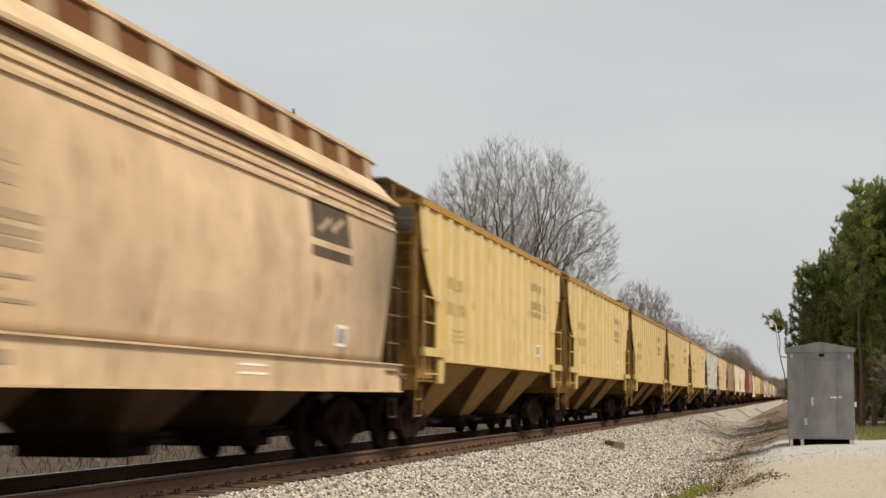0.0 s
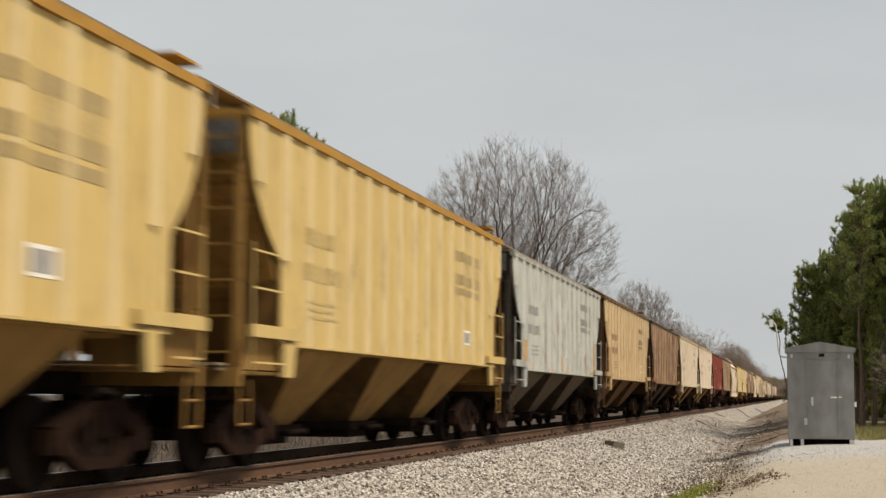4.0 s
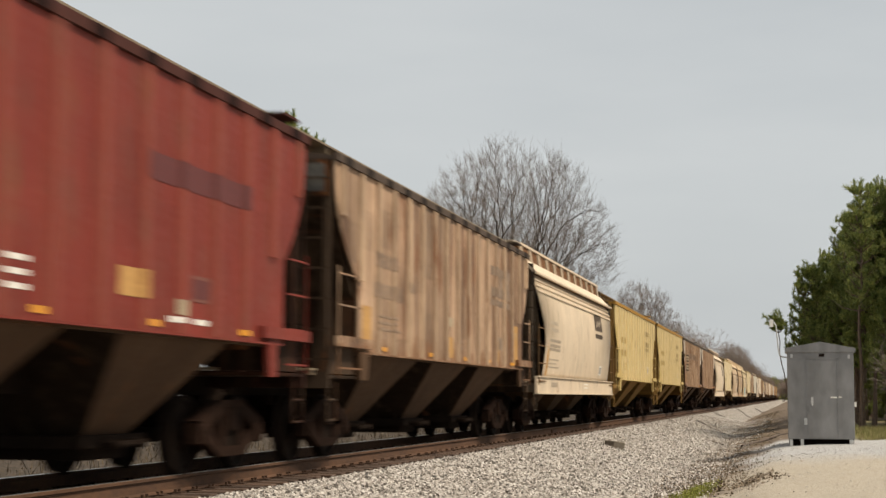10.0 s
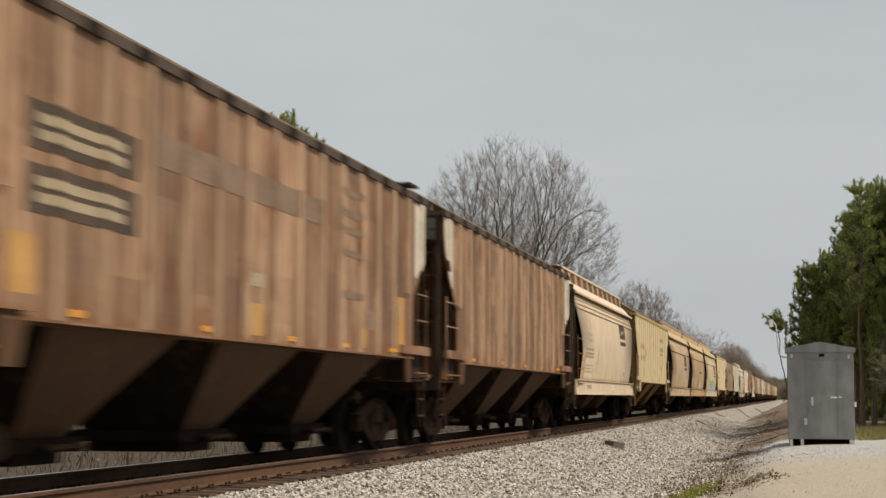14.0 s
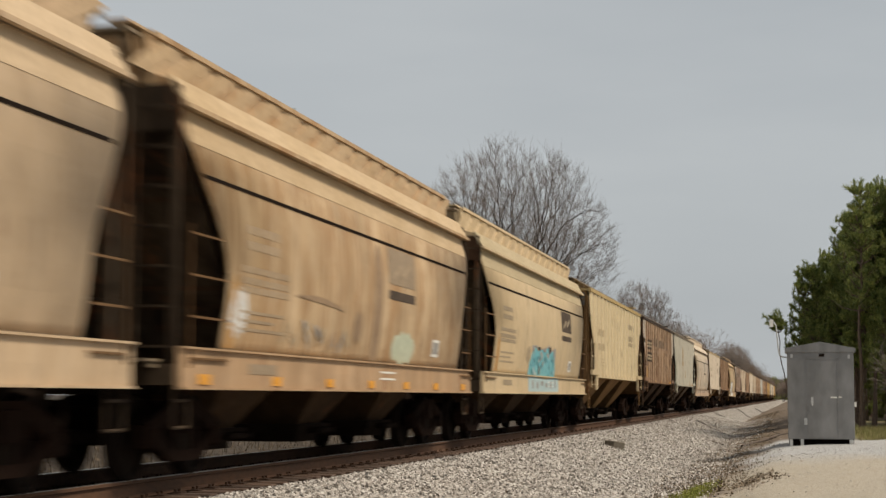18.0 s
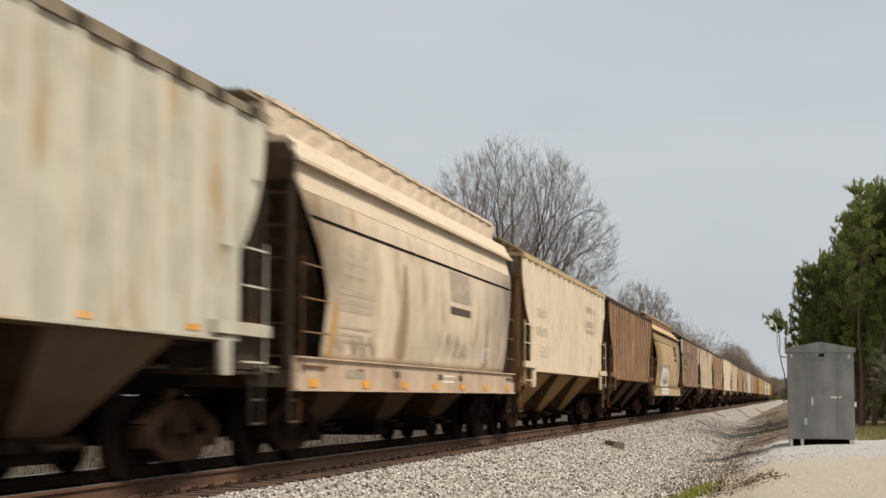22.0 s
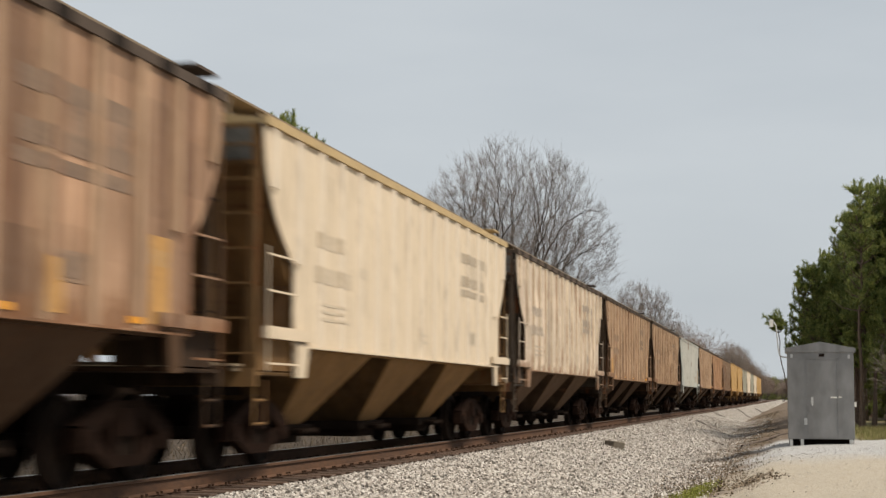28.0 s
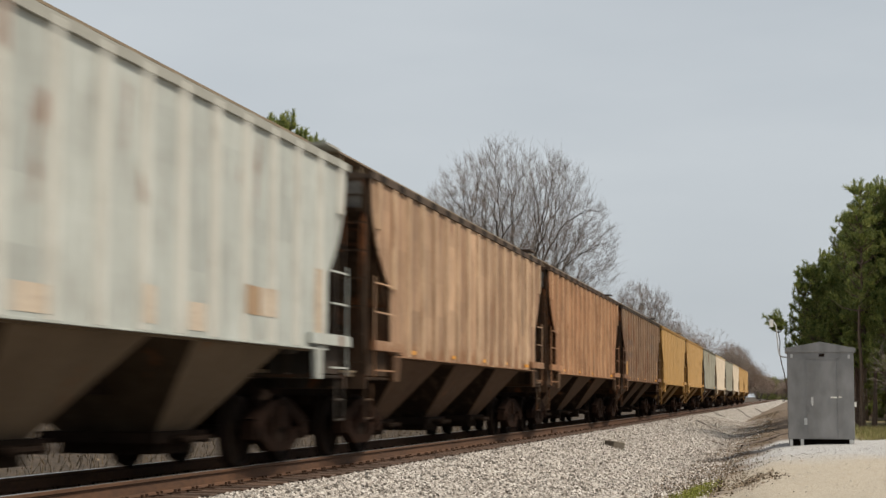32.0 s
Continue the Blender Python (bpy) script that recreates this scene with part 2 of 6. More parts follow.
M = {
    "slot": surface("car_paint_slot", (0.5, 0.4, 0.2), (0.6, 0.5, 0.3)),
    "lower": surface("lower_paint_slot", (0.3, 0.25, 0.15), (0.3, 0.25, 0.2)),
    "slope": surface("slope_sheet_slot", (0.1, 0.07, 0.05), (0.1, 0.07, 0.06)),
    "ghost": surface("ghost_lettering_slot", (0.2, 0.15, 0.1), (0.2, 0.16, 0.1)),
    "rib": surface("rib_paint_slot", (0.5, 0.4, 0.2), (0.6, 0.5, 0.3)),
    "band": surface("roof_band_slot", (0.2, 0.15, 0.1), (0.22, 0.16, 0.1)),
    "end": surface("end_paint_slot", (0.1, 0.07, 0.05), (0.1, 0.07, 0.06)),
    "edge": surface("edge_paint_slot", (0.2, 0.1, 0.05), (0.2, 0.1, 0.06)),
    "gap": surface("gap_slot", (0.05, 0.03, 0.02), (0.06, 0.04, 0.03)),
    "bar": surface("lettering_slot", (0.2, 0.15, 0.1), (0.2, 0.16, 0.1)),
    # near-black base colours for underbody, trucks and wheels
    "under": surface("underbody_black", (0.009, 0.0065, 0.005), (0.020, 0.0135, 0.010), 0.95, 0, 3, 30, gloss=0.03),
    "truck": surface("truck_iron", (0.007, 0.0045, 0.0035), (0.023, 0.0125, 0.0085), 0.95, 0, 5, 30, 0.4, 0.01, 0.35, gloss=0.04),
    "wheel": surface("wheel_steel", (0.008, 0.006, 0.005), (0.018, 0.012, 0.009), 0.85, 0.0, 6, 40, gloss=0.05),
    "steel": surface("galvanised_steel", (0.42, 0.42, 0.41), (0.55, 0.55, 0.53), 0.45, 0.5, 2.5, 30, 0.08, 0.004),
    "grating": surface("walkway_grating", (0.12, 0.09, 0.06), (0.25, 0.19, 0.12), 0.7, 0.2, 6, 40),
    "rail_side": surface("rail_rust", (0.048, 0.022, 0.010), (0.10, 0.046, 0.020), 0.88, 0.05, 3, 25, 0.3, 0.004, 0, (1, 0.25, 1)),
    "rail_head": surface("rail_head_steel", (0.45, 0.44, 0.43), (0.6, 0.58, 0.56), 0.28, 0.95, 3, 30, 0.05, 0.002, 0, (4, 0.2, 4)),
    "tie": surface("tie_timber", (0.035, 0.022, 0.015), (0.10, 0.06, 0.04), 0.9, 0, 5, 30, 0.6, 0.02, 0.3, (0.4, 3, 3)),
    "plate": surface("tie_plate_iron", (0.04, 0.022, 0.013), (0.085, 0.045, 0.026), 0.8, 0.4, 8, 50),
    "dark_bar": surface("dark_marking_paint", (0.045, 0.034, 0.027), (0.10, 0.076, 0.058), 0.8, 0, 3, 20, 0.05, gloss=0.1),
    "grey_bar": surface("faded_marking_paint", (0.26, 0.21, 0.14), (0.36, 0.29, 0.19), 0.6, 0, 3, 20, 0.05),
    "white_bar": surface("white_marking_paint", (0.62, 0.6, 0.55), (0.75, 0.72, 0.66), 0.6, 0, 3, 20, 0.05),
    "aqua": surface("turquoise_spray_paint", (0.12, 0.375, 0.43), (0.19, 0.46, 0.51), 0.5, 0, 2, 12, 0.05),
    "pale_aqua": surface("pale_blue_spray_paint", (0.30, 0.42, 0.44), (0.42, 0.52, 0.52), 0.5, 0, 2, 12, 0.05),
    "pale_spray": surface("pale_spray_paint", (0.5, 0.5, 0.48), (0.72, 0.72, 0.7), 0.5, 0, 2, 12, 0.05),
    "orange": surface("orange_marker", (0.55, 0.24, 0.02), (0.72, 0.33, 0.03), 0.5, 0, 3, 20, 0.05),
    "mesh_panel": surface("grey_steel_mesh", (0.06, 0.058, 0.052), (0.13, 0.125, 0.115), 0.7, 0.1, 6, 40, gloss=0.2),
    "bleached": surface("bleached_paint", (0.40, 0.35, 0.29), (0.55, 0.49, 0.42), 0.7, 0, 3, 20, 0.05, gloss=0.2),
    "pad": surface("jacking_pad_slot", (0.4, 0.3, 0.2), (0.45, 0.35, 0.2)),
    "eave": surface("eave_slot", (0.4, 0.3, 0.2), (0.45, 0.35, 0.22)),
    "ripple": surface("roof_corrugation_slot", (0.4, 0.3, 0.2), (0.45, 0.35, 0.22)),
    "sill": surface("side_sill_slot", (0.4, 0.3, 0.21), (0.45, 0.35, 0.22)),
    "pale_green": surface("pale_green_spray_paint", (0.40, 0.44, 0.32), (0.52, 0.55, 0.42), 0.5, 0, 2, 12, 0.05),
    "grey_spray": surface("grey_spray_paint", (0.20, 0.19, 0.175), (0.34, 0.325, 0.30), 0.55, 0, 2, 12, 0.05),
    "stain": surface("brown_stain", (0.20, 0.125, 0.07), (0.32, 0.22, 0.13), 0.7, 0, 3, 20, 0.05),
    "tan_patch": surface("tan_primer_patch", (0.37, 0.30, 0.225), (0.44, 0.375, 0.30), 0.7, 0, 3, 20, 0.05),
    "amber": surface("amber_stain", (0.30, 0.15, 0.04), (0.46, 0.26, 0.08), 0.7, 0, 3, 20, 0.05),
    "bark": surface("grey_bark", (0.055, 0.044, 0.037), (0.11, 0.09, 0.075), 0.95, 0, 6, 40, 0.4, 0.01),
    "twig": surface("twig_bark", (0.15, 0.125, 0.108), (0.25, 0.21, 0.183), 0.95, 0, 6, 40, 0.2, 0.005),
    "pine_bark": surface("pine_bark", (0.09, 0.062, 0.045), (0.17, 0.12, 0.09), 0.95, 0, 6, 40, 0.5, 0.02),
    "needles": leafy("pine_needles", [(0.07, 0.11, 0.034), (0.15, 0.20, 0.055), (0.26, 0.29, 0.078), (0.40, 0.40, 0.12)]),
    "buds": islands("budding_leaves", [(0.12, 0.06, 0.045), (0.17, 0.10, 0.07), (0.14, 0.12, 0.06)], 0.7),
    "stones": islands("ballast_stone", [(0.187, 0.166, 0.145), (0.315, 0.289, 0.264), (0.391, 0.365, 0.336), (0.459, 0.433, 0.404), (0.527, 0.506, 0.48)]),
    "grass": islands("dry_grass_blade", [(0.12, 0.13, 0.03), (0.2, 0.19, 0.06), (0.27, 0.21, 0.10), (0.1, 0.14, 0.025)]),
    "straw": islands("straw_blade", [(0.07, 0.05, 0.032), (0.13, 0.095, 0.055), (0.18, 0.13, 0.075), (0.1, 0.085, 0.035)]),
    "brush": islands("dark_undergrowth", [(0.035, 0.025, 0.015), (0.07, 0.05, 0.03), (0.12, 0.088, 0.05)]),
    "pad_stones": islands("pad_gravel_stone", [(0.255, 0.242, 0.221), (0.357, 0.34, 0.315), (0.425, 0.412, 0.391), (0.51, 0.497, 0.476)]),
    "moss": islands("moss_green", [(0.13, 0.16, 0.02), (0.2, 0.22, 0.03), (0.26, 0.25, 0.05)]),
    "leaves": islands("leaf_litter_leaf", [(0.10, 0.075, 0.05), (0.15, 0.11, 0.075), (0.21, 0.165, 0.115), (0.13, 0.105, 0.08)]),
    "concrete": surface("weathered_concrete", (0.10, 0.085, 0.065), (0.18, 0.155, 0.12), 0.9, 0, 5, 40),
    "deadwood": surface("dead_wood", (0.05, 0.038, 0.03), (0.12, 0.09, 0.07), 0.95, 0, 5, 40),
}
TONES = {  # main tone, second tone, rust, contrast of the streaks, roof edge
    "yellow": ((0.45, 0.327, 0.118), (0.49, 0.367, 0.15), 0.0, 0.3, (0.36, 0.20, 0.045)),
    "ochre": ((0.36, 0.20, 0.055), (0.41, 0.24, 0.075), 0.05, 0.4, (0.30, 0.17, 0.05)),
    "cream": ((0.54, 0.445, 0.325), (0.58, 0.49, 0.37), 0.0, 0.3, (0.44, 0.33, 0.18)),
    "tan": ((0.43, 0.305, 0.165), (0.48, 0.355, 0.21), 0.05, 0.5, (0.16, 0.072, 0.026)),
    "ochre_tan": ((0.36, 0.235, 0.112), (0.43, 0.30, 0.16), 0.05, 0.55, (0.17, 0.10, 0.05)),
    "pale_tan": ((0.49, 0.375, 0.225), (0.54, 0.425, 0.27), 0.0, 0.4, (0.30, 0.21, 0.11)),
    "chestnut": ((0.15, 0.08, 0.043), (0.30, 0.18, 0.105), 0.3, 1.0, (0.07, 0.05, 0.038)),
    "sienna": ((0.125, 0.064, 0.035), (0.41, 0.28, 0.185), 0.3, 1.0, (0.08, 0.058, 0.045)),
    "sand": ((0.475, 0.372, 0.22), (0.53, 0.43, 0.275), 0.0, 0.35, (0.46, 0.34, 0.16)),
    "pink": ((0.46, 0.335, 0.21), (0.52, 0.395, 0.265), 0.08, 0.5, (0.13, 0.055, 0.019)),
    "rusted_pink": ((0.44, 0.31, 0.175), (0.52, 0.39, 0.25), 0.42, 0.54, (0.13, 0.055, 0.019)),
    "stained_shell": ((0.52, 0.43, 0.325), (0.58, 0.495, 0.39), 0.36, 0.54, (0.16, 0.10, 0.06)),
    "shell": ((0.56, 0.45, 0.325), (0.60, 0.50, 0.375), 0.04, 0.4, (0.15, 0.068, 0.027)),
    "brown": ((0.155, 0.084, 0.049), (0.365, 0.232, 0.148), 0.3, 1.0, (0.08, 0.06, 0.047)),
    "stained": ((0.38, 0.37, 0.30), (0.47, 0.455, 0.385), 0.34, 0.6, (0.22, 0.18, 0.13)),
    "russet": ((0.25, 0.12, 0.058), (0.37, 0.20, 0.105), 0.2, 0.8, (0.075, 0.05, 0.036)),
    "umber": ((0.11, 0.06, 0.037), (0.205, 0.122, 0.079), 0.3, 0.95, (0.065, 0.05, 0.04)),
    "plum": ((0.13, 0.08, 0.062), (0.36, 0.255, 0.195), 0.3, 1.0, (0.07, 0.055, 0.045)),
    "rustbrown": ((0.26, 0.155, 0.092), (0.42, 0.285, 0.185), 0.22, 0.9, (0.08, 0.058, 0.043)),
    "pale_rust": ((0.43, 0.345, 0.265), (0.60, 0.51, 0.41), 0.26, 0.85, (0.09, 0.066, 0.05)),
    "red": ((0.14, 0.019, 0.012), (0.19, 0.031, 0.02), 0.1, 0.5, (0.06, 0.02, 0.015)),
    "grey": ((0.32, 0.345, 0.325), (0.40, 0.425, 0.405), 0.14, 0.6, (0.30, 0.30, 0.27)),
    "slate": ((0.20, 0.20, 0.17), (0.26, 0.26, 0.22), 0.1, 0.5, (0.12, 0.11, 0.08)),
}
# road dust, deepened to carry the shade under the sides
DUST_SHADE = (0.05, 0.028, 0.015)
# dark tone that puts shade into the paint of ends and slope sheets
SHADE_TONE = (0.018, 0.011, 0.007)
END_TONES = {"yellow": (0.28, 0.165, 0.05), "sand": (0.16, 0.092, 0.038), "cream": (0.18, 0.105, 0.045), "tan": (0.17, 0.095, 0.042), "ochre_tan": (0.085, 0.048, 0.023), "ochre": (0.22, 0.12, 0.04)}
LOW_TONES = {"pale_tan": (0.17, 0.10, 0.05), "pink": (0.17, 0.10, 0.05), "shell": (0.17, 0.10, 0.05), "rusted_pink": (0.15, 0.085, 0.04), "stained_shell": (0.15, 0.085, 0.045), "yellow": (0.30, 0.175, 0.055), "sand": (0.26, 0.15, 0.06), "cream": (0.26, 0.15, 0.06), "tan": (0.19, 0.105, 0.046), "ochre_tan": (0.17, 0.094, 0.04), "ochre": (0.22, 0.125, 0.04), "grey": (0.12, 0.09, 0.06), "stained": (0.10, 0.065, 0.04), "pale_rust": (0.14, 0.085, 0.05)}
RUSTS = {"rusted_pink": (0.36, 0.20, 0.085), "stained_shell": (0.36, 0.235, 0.14), "stained": (0.38, 0.25, 0.12), "pale_rust": (0.24, 0.12, 0.055)}


def blend(a, b, t):
    return tuple(x + (y - x) * t for x, y in zip(a, b))


PAINTS, LOWER, ENDS, EDGES, BARS, SLOTS, SLOPES, GHOSTS, BANDS, LIT_RIBS, PADS, EAVES, RIPPLES, SILLS = ({} for _ in range(14))
for key, (one, two, rusty, streaks, edge) in TONES.items():
    PAINTS[key] = paint(key + "_car_paint", one, two, rusty, streaks, 0.6, 0.25, RUSTS.get(key, (0.16, 0.06, 0.022)))
    # lower parts: dust-browned, with the underside's shade in the colour
    LOWER[key] = paint(key + "_dust_shade_paint", blend(LOW_TONES.get(key, (0.078, 0.045, 0.026)), DUST_SHADE, 0.3), LOW_TONES.get(key, (0.078, 0.045, 0.026)), 0.05, 0.5, 0.85, 0.12)
    # slope sheets of the bays: their shade is mixed into the colour
    SLOPES[key] = paint(key + "_slope_sheet", blend(LOW_TONES.get(key, SHADE_TONE), SHADE_TONE, 0.85), blend(LOW_TONES.get(key, SHADE_TONE), SHADE_TONE, 0.6), 0.05, 0.5, 0.85, 0.1)
    rib_gain = {"yellow": 0.5, "sand": 0.6, "cream": 0.5, "tan": 0.42, "ochre_tan": 0.5, "grey": 0.4, "red": 0.03, "ochre": 0.2, "stained": 0.34, "pale_rust": 0.3}.get(key, 0.15)
    lightened = blend(two, (0.66, 0.60, 0.52) if key in ("grey", "stained", "cream") else (0.68, 0.59, 0.40), rib_gain)  # ribs painted paler than the sheets, standing for light on them
    LIT_RIBS[key] = paint(key + "_lit_rib_paint", blend(one, lightened, 0.6), lightened, rusty, 0.7 if streaks > 0.75 else 0.3, 0.6, 0.25, RUSTS.get(key, (0.16, 0.06, 0.022)))
    PADS[key] = PAINTS[key] if key in LOW_TONES or key == "red" else LOWER[key]
    # eaves toned towards a greyer olive than the sides
    EAVES[key] = surface(key + "_olive_eave", blend(one, (0.27, 0.235, 0.15), 0.6 if key == "pale_tan" else 0.2), blend(two, (0.31, 0.27, 0.18), 0.5 if key == "pale_tan" else 0.12), 0.75, 0, 0.8, 10, 0.05, gloss=0.15)
    RIPPLES[key] = surface(key + "_roof_corrugation", blend(one, (0.16, 0.10, 0.045), 0.34), blend(two, (0.18, 0.12, 0.06), 0.25), 0.75, 0, 1.2, 10, 0.05, gloss=0.15)
    SILLS[key] = paint(key + "_rusty_sill_paint", blend(one, (0.25, 0.12, 0.06), 0.45), blend(two, (0.30, 0.17, 0.10), 0.35), 0.25, 0.5, 0.7, 0.15, (0.22, 0.10, 0.045)) if key in RUSTS and "_" in key else PAINTS[key]
    BANDS[key] = surface(key + "_roof_band", blend(one, (0.12, 0.07, 0.03), 0.66), blend(two, (0.14, 0.085, 0.04), 0.58), 0.7, 0, 1.5, 12, 0.1)
    soft = 0.5 if key in ("cream", "sand", "yellow") else 1.0
    GHOSTS[key] = surface(key + "_ghost_lettering", blend(one, (0.08, 0.062, 0.045), 0.5 * soft), blend(two, (0.1, 0.08, 0.058), 0.34 * soft), 0.65, 0, 3, 20, 0.05)
    # car ends: grime, with the shade they stand in painted in
    ENDS[key] = paint(key + "_shaded_grime_paint", blend(END_TONES.get(key, SHADE_TONE), SHADE_TONE, 0.35), END_TONES.get(key, blend(two, SHADE_TONE, 0.88)), 0.3, 0.7, 0.85, 0.12)
    deep = {"grey": 0.15, "yellow": 0.12, "cream": 0.12, "sand": 0.12, "ochre": 0.25}.get(key, 0.85)
    SLOTS[key] = surface(key + "_roof_edge_gap", blend(edge, (0, 0, 0), deep), blend(edge, (0, 0, 0), deep - 0.1), 0.8, gloss=0.1)
    EDGES[key] = surface(key + "_roof_edge", blend(edge, (0, 0, 0), 0.25), edge, 0.75, 0, 1.5, 12, 0.2, 0.01, gloss=0.15)
    ink = (0.07, 0.012, 0.012) if key == "red" else (0.085, 0.066, 0.048)
    BARS[key] = surface(key + "_faded_lettering", blend(one, ink, 0.9 if key == "red" else 0.64 if soft == 1 else 0.5), blend(two, ink, 0.8 if key == "red" else 0.5 if soft == 1 else 0.38), 0.65, 0, 3, 20, 0.05)


# ---- mesh helpers ----
def box(bm, x0, x1, y0, y1, z0, z1):
    v = [bm.verts.new((x, y, z)) for x in (x0, x1) for y in (y0, y1) for z in (z0, z1)]
    for f in ((0, 1, 3, 2), (4, 6, 7, 5), (0, 4, 5, 1), (2, 3, 7, 6), (0, 2, 6, 4), (1, 5, 7, 3)):
        bm.faces.new([v[i] for i in f])


def hexa(bm, low, high):
    """A solid between two quads, each a list of four points in the same order."""
    a, b = [bm.verts.new(p) for p in low], [bm.verts.new(p) for p in high]
    bm.faces.new(a[::-1])
    bm.faces.new(b)
    for i in range(4):
        j = (i + 1) % 4
        bm.faces.new((a[i], a[j], b[j], b[i]))


def prism(bm, outline, place, a, b):
    """An outline drawn out from a to b; place(u, v, w) gives the point."""
    lo, hi = [bm.verts.new(place(u, v, a)) for u, v in outline], [bm.verts.new(place(u, v, b)) for u, v in outline]
    bm.faces.new(lo[::-1])
    bm.faces.new(hi)
    for i in range(len(outline)):
        j = (i + 1) % len(outline)
        bm.faces.new((lo[i], lo[j], hi[j], hi[i]))


def rod(bm, a, b, r, r2=None, sides=6):
    a, b = Vector(a), Vector(b)
    way = (b - a).normalized()
    side = way.orthogonal().normalized()
    up = way.cross(side)
    r2 = r if r2 is None else r2
    ring = [[bm.verts.new(c + (side * math.cos(k * math.tau / sides) + up * math.sin(k * math.tau / sides)) * q) for k in range(sides)] for c, q in ((a, r), (b, r2))]
    for k in range(sides):
        j = (k + 1) % sides
        bm.faces.new((ring[0][k], ring[0][j], ring[1][j], ring[1][k]))
    bm.faces.new(ring[0][::-1])
    bm.faces.new(ring[1])


def link_mesh(name, bm, material):
    bmesh.ops.recalc_face_normals(bm, faces=bm.faces)
    me = bpy.data.meshes.new(name)
    bm.to_mesh(me)
    bm.free()
    me.materials.append(material)
    return new(name, me)


def part(name, bm, material, parent, label=""):
    ob = link_mesh(name, bm, material)
    ob.parent = parent
    return tagged(ob, label)


def made(fn, *args):
    bm = bmesh.new()
    fn(bm, *args)
    return bm


def boxes(*sizes):
    bm = bmesh.new()
    for s in sizes:
        box(bm, *s)
    return bm


def lattice(bm, us, vs, solid, place, a, b):
    """A grid of cells drawn out from a to b as one piece; solid(i, j) says which cells are filled."""
    seen = {}

    def vert(i, j, w):
        if (i, j, w) not in seen:
            seen[i, j, w] = bm.verts.new(place(us[i], vs[j], w))
        return seen[i, j, w]

    full = {(i, j) for i in range(len(us) - 1) for j in range(len(vs) - 1) if solid(i, j)}
    for i, j in full:
        for w in (a, b):
            bm.faces.new([vert(p, q, w) for p, q in ((i, j), (i + 1, j), (i + 1, j + 1), (i, j + 1))])
        for (di, dj), (p, q), (r, t) in (((-1, 0), (i, j), (i, j + 1)), ((1, 0), (i + 1, j), (i + 1, j + 1)), ((0, -1), (i, j), (i + 1, j)), ((0, 1), (i, j + 1), (i + 1, j + 1))):
            if (i + di, j + dj) not in full:
                bm.faces.new((vert(p, q, a), vert(r, t, a), vert(r, t, b), vert(p, q, b)))


def rungs(bm, us, zs, place, a, b, thick=0.024):
    """Stiles at every second step of us, and rungs at the heights zs between them."""
    vs = sorted([zs[0] - 0.1] + [z + d for z in zs for d in (-thick / 2, thick / 2)] + [zs[-1] + 0.1])
    lattice(bm, us, vs, lambda i, j: i % 2 == 0 or j % 2 == 1, place, a, b)


def from_lists(name, verts, faces, material, smooth=False):
    me = bpy.data.meshes.new(name)
    me.from_pydata(verts, [], faces)
    if smooth:
        me.shade_smooth()
    me.materials.append(material)
    return new(name, me)


# ---- ground ----
TRACK = -7.757  # middle of the track
GAUGE = 0.7525  # middle to rail


def smooth(a, b, x):
    t = min(1.0, max(0.0, (x - a) / (b - a)))
    return t * t * (3 - 2 * t)


def along(x, table):
    for (xa, za), (xb, zb) in zip(table, table[1:]):
        if x <= xb:
            return za + (zb - za) * smooth(xa, xb, x)
    return table[-1][1]


GROUND = [(-2000, 0.5), (-60, 0.6), (-24, 0.35), (-15.5, -0.1), (-12.8, -0.62), (-3.2, -0.86), (-2.1, -0.80), (-1.2, -0.58), (-0.3, -0.36), (1.0, -0.31), (9, -0.24), (30, 0.1), (2000, 0.4)]


def ground_z(x, y):
    z = along(x, GROUND)
    rise = smooth(55, 130, y) * smooth(-4.5, -1.8, x) * (1 - smooth(4, 12, x))
    z += 0.42 * rise
    z += 0.07 * noise.noise((x * 0.35, y * 0.35, 0.0)) + 0.03 * noise.noise((x * 1.7, y * 1.7, 3.0))
    return z


def steps(*spans):
    out = []
    for a, b, d in spans:
        k = max(1, round((b - a) / d))
        out += [a + (b - a) * i / k for i in range(k)]
    return out + [spans[-1][1]]


def sheet(name, xs, ys, height, material):
    verts = [(x, y, height(x, y)) for y in ys for x in xs]
    w = len(xs)
    faces = [(j * w + i, j * w + i + 1, (j + 1) * w + i + 1, (j + 1) * w + i) for j in range(len(ys) - 1) for i in range(w - 1)]
    return from_lists(name, verts, faces, material, True)


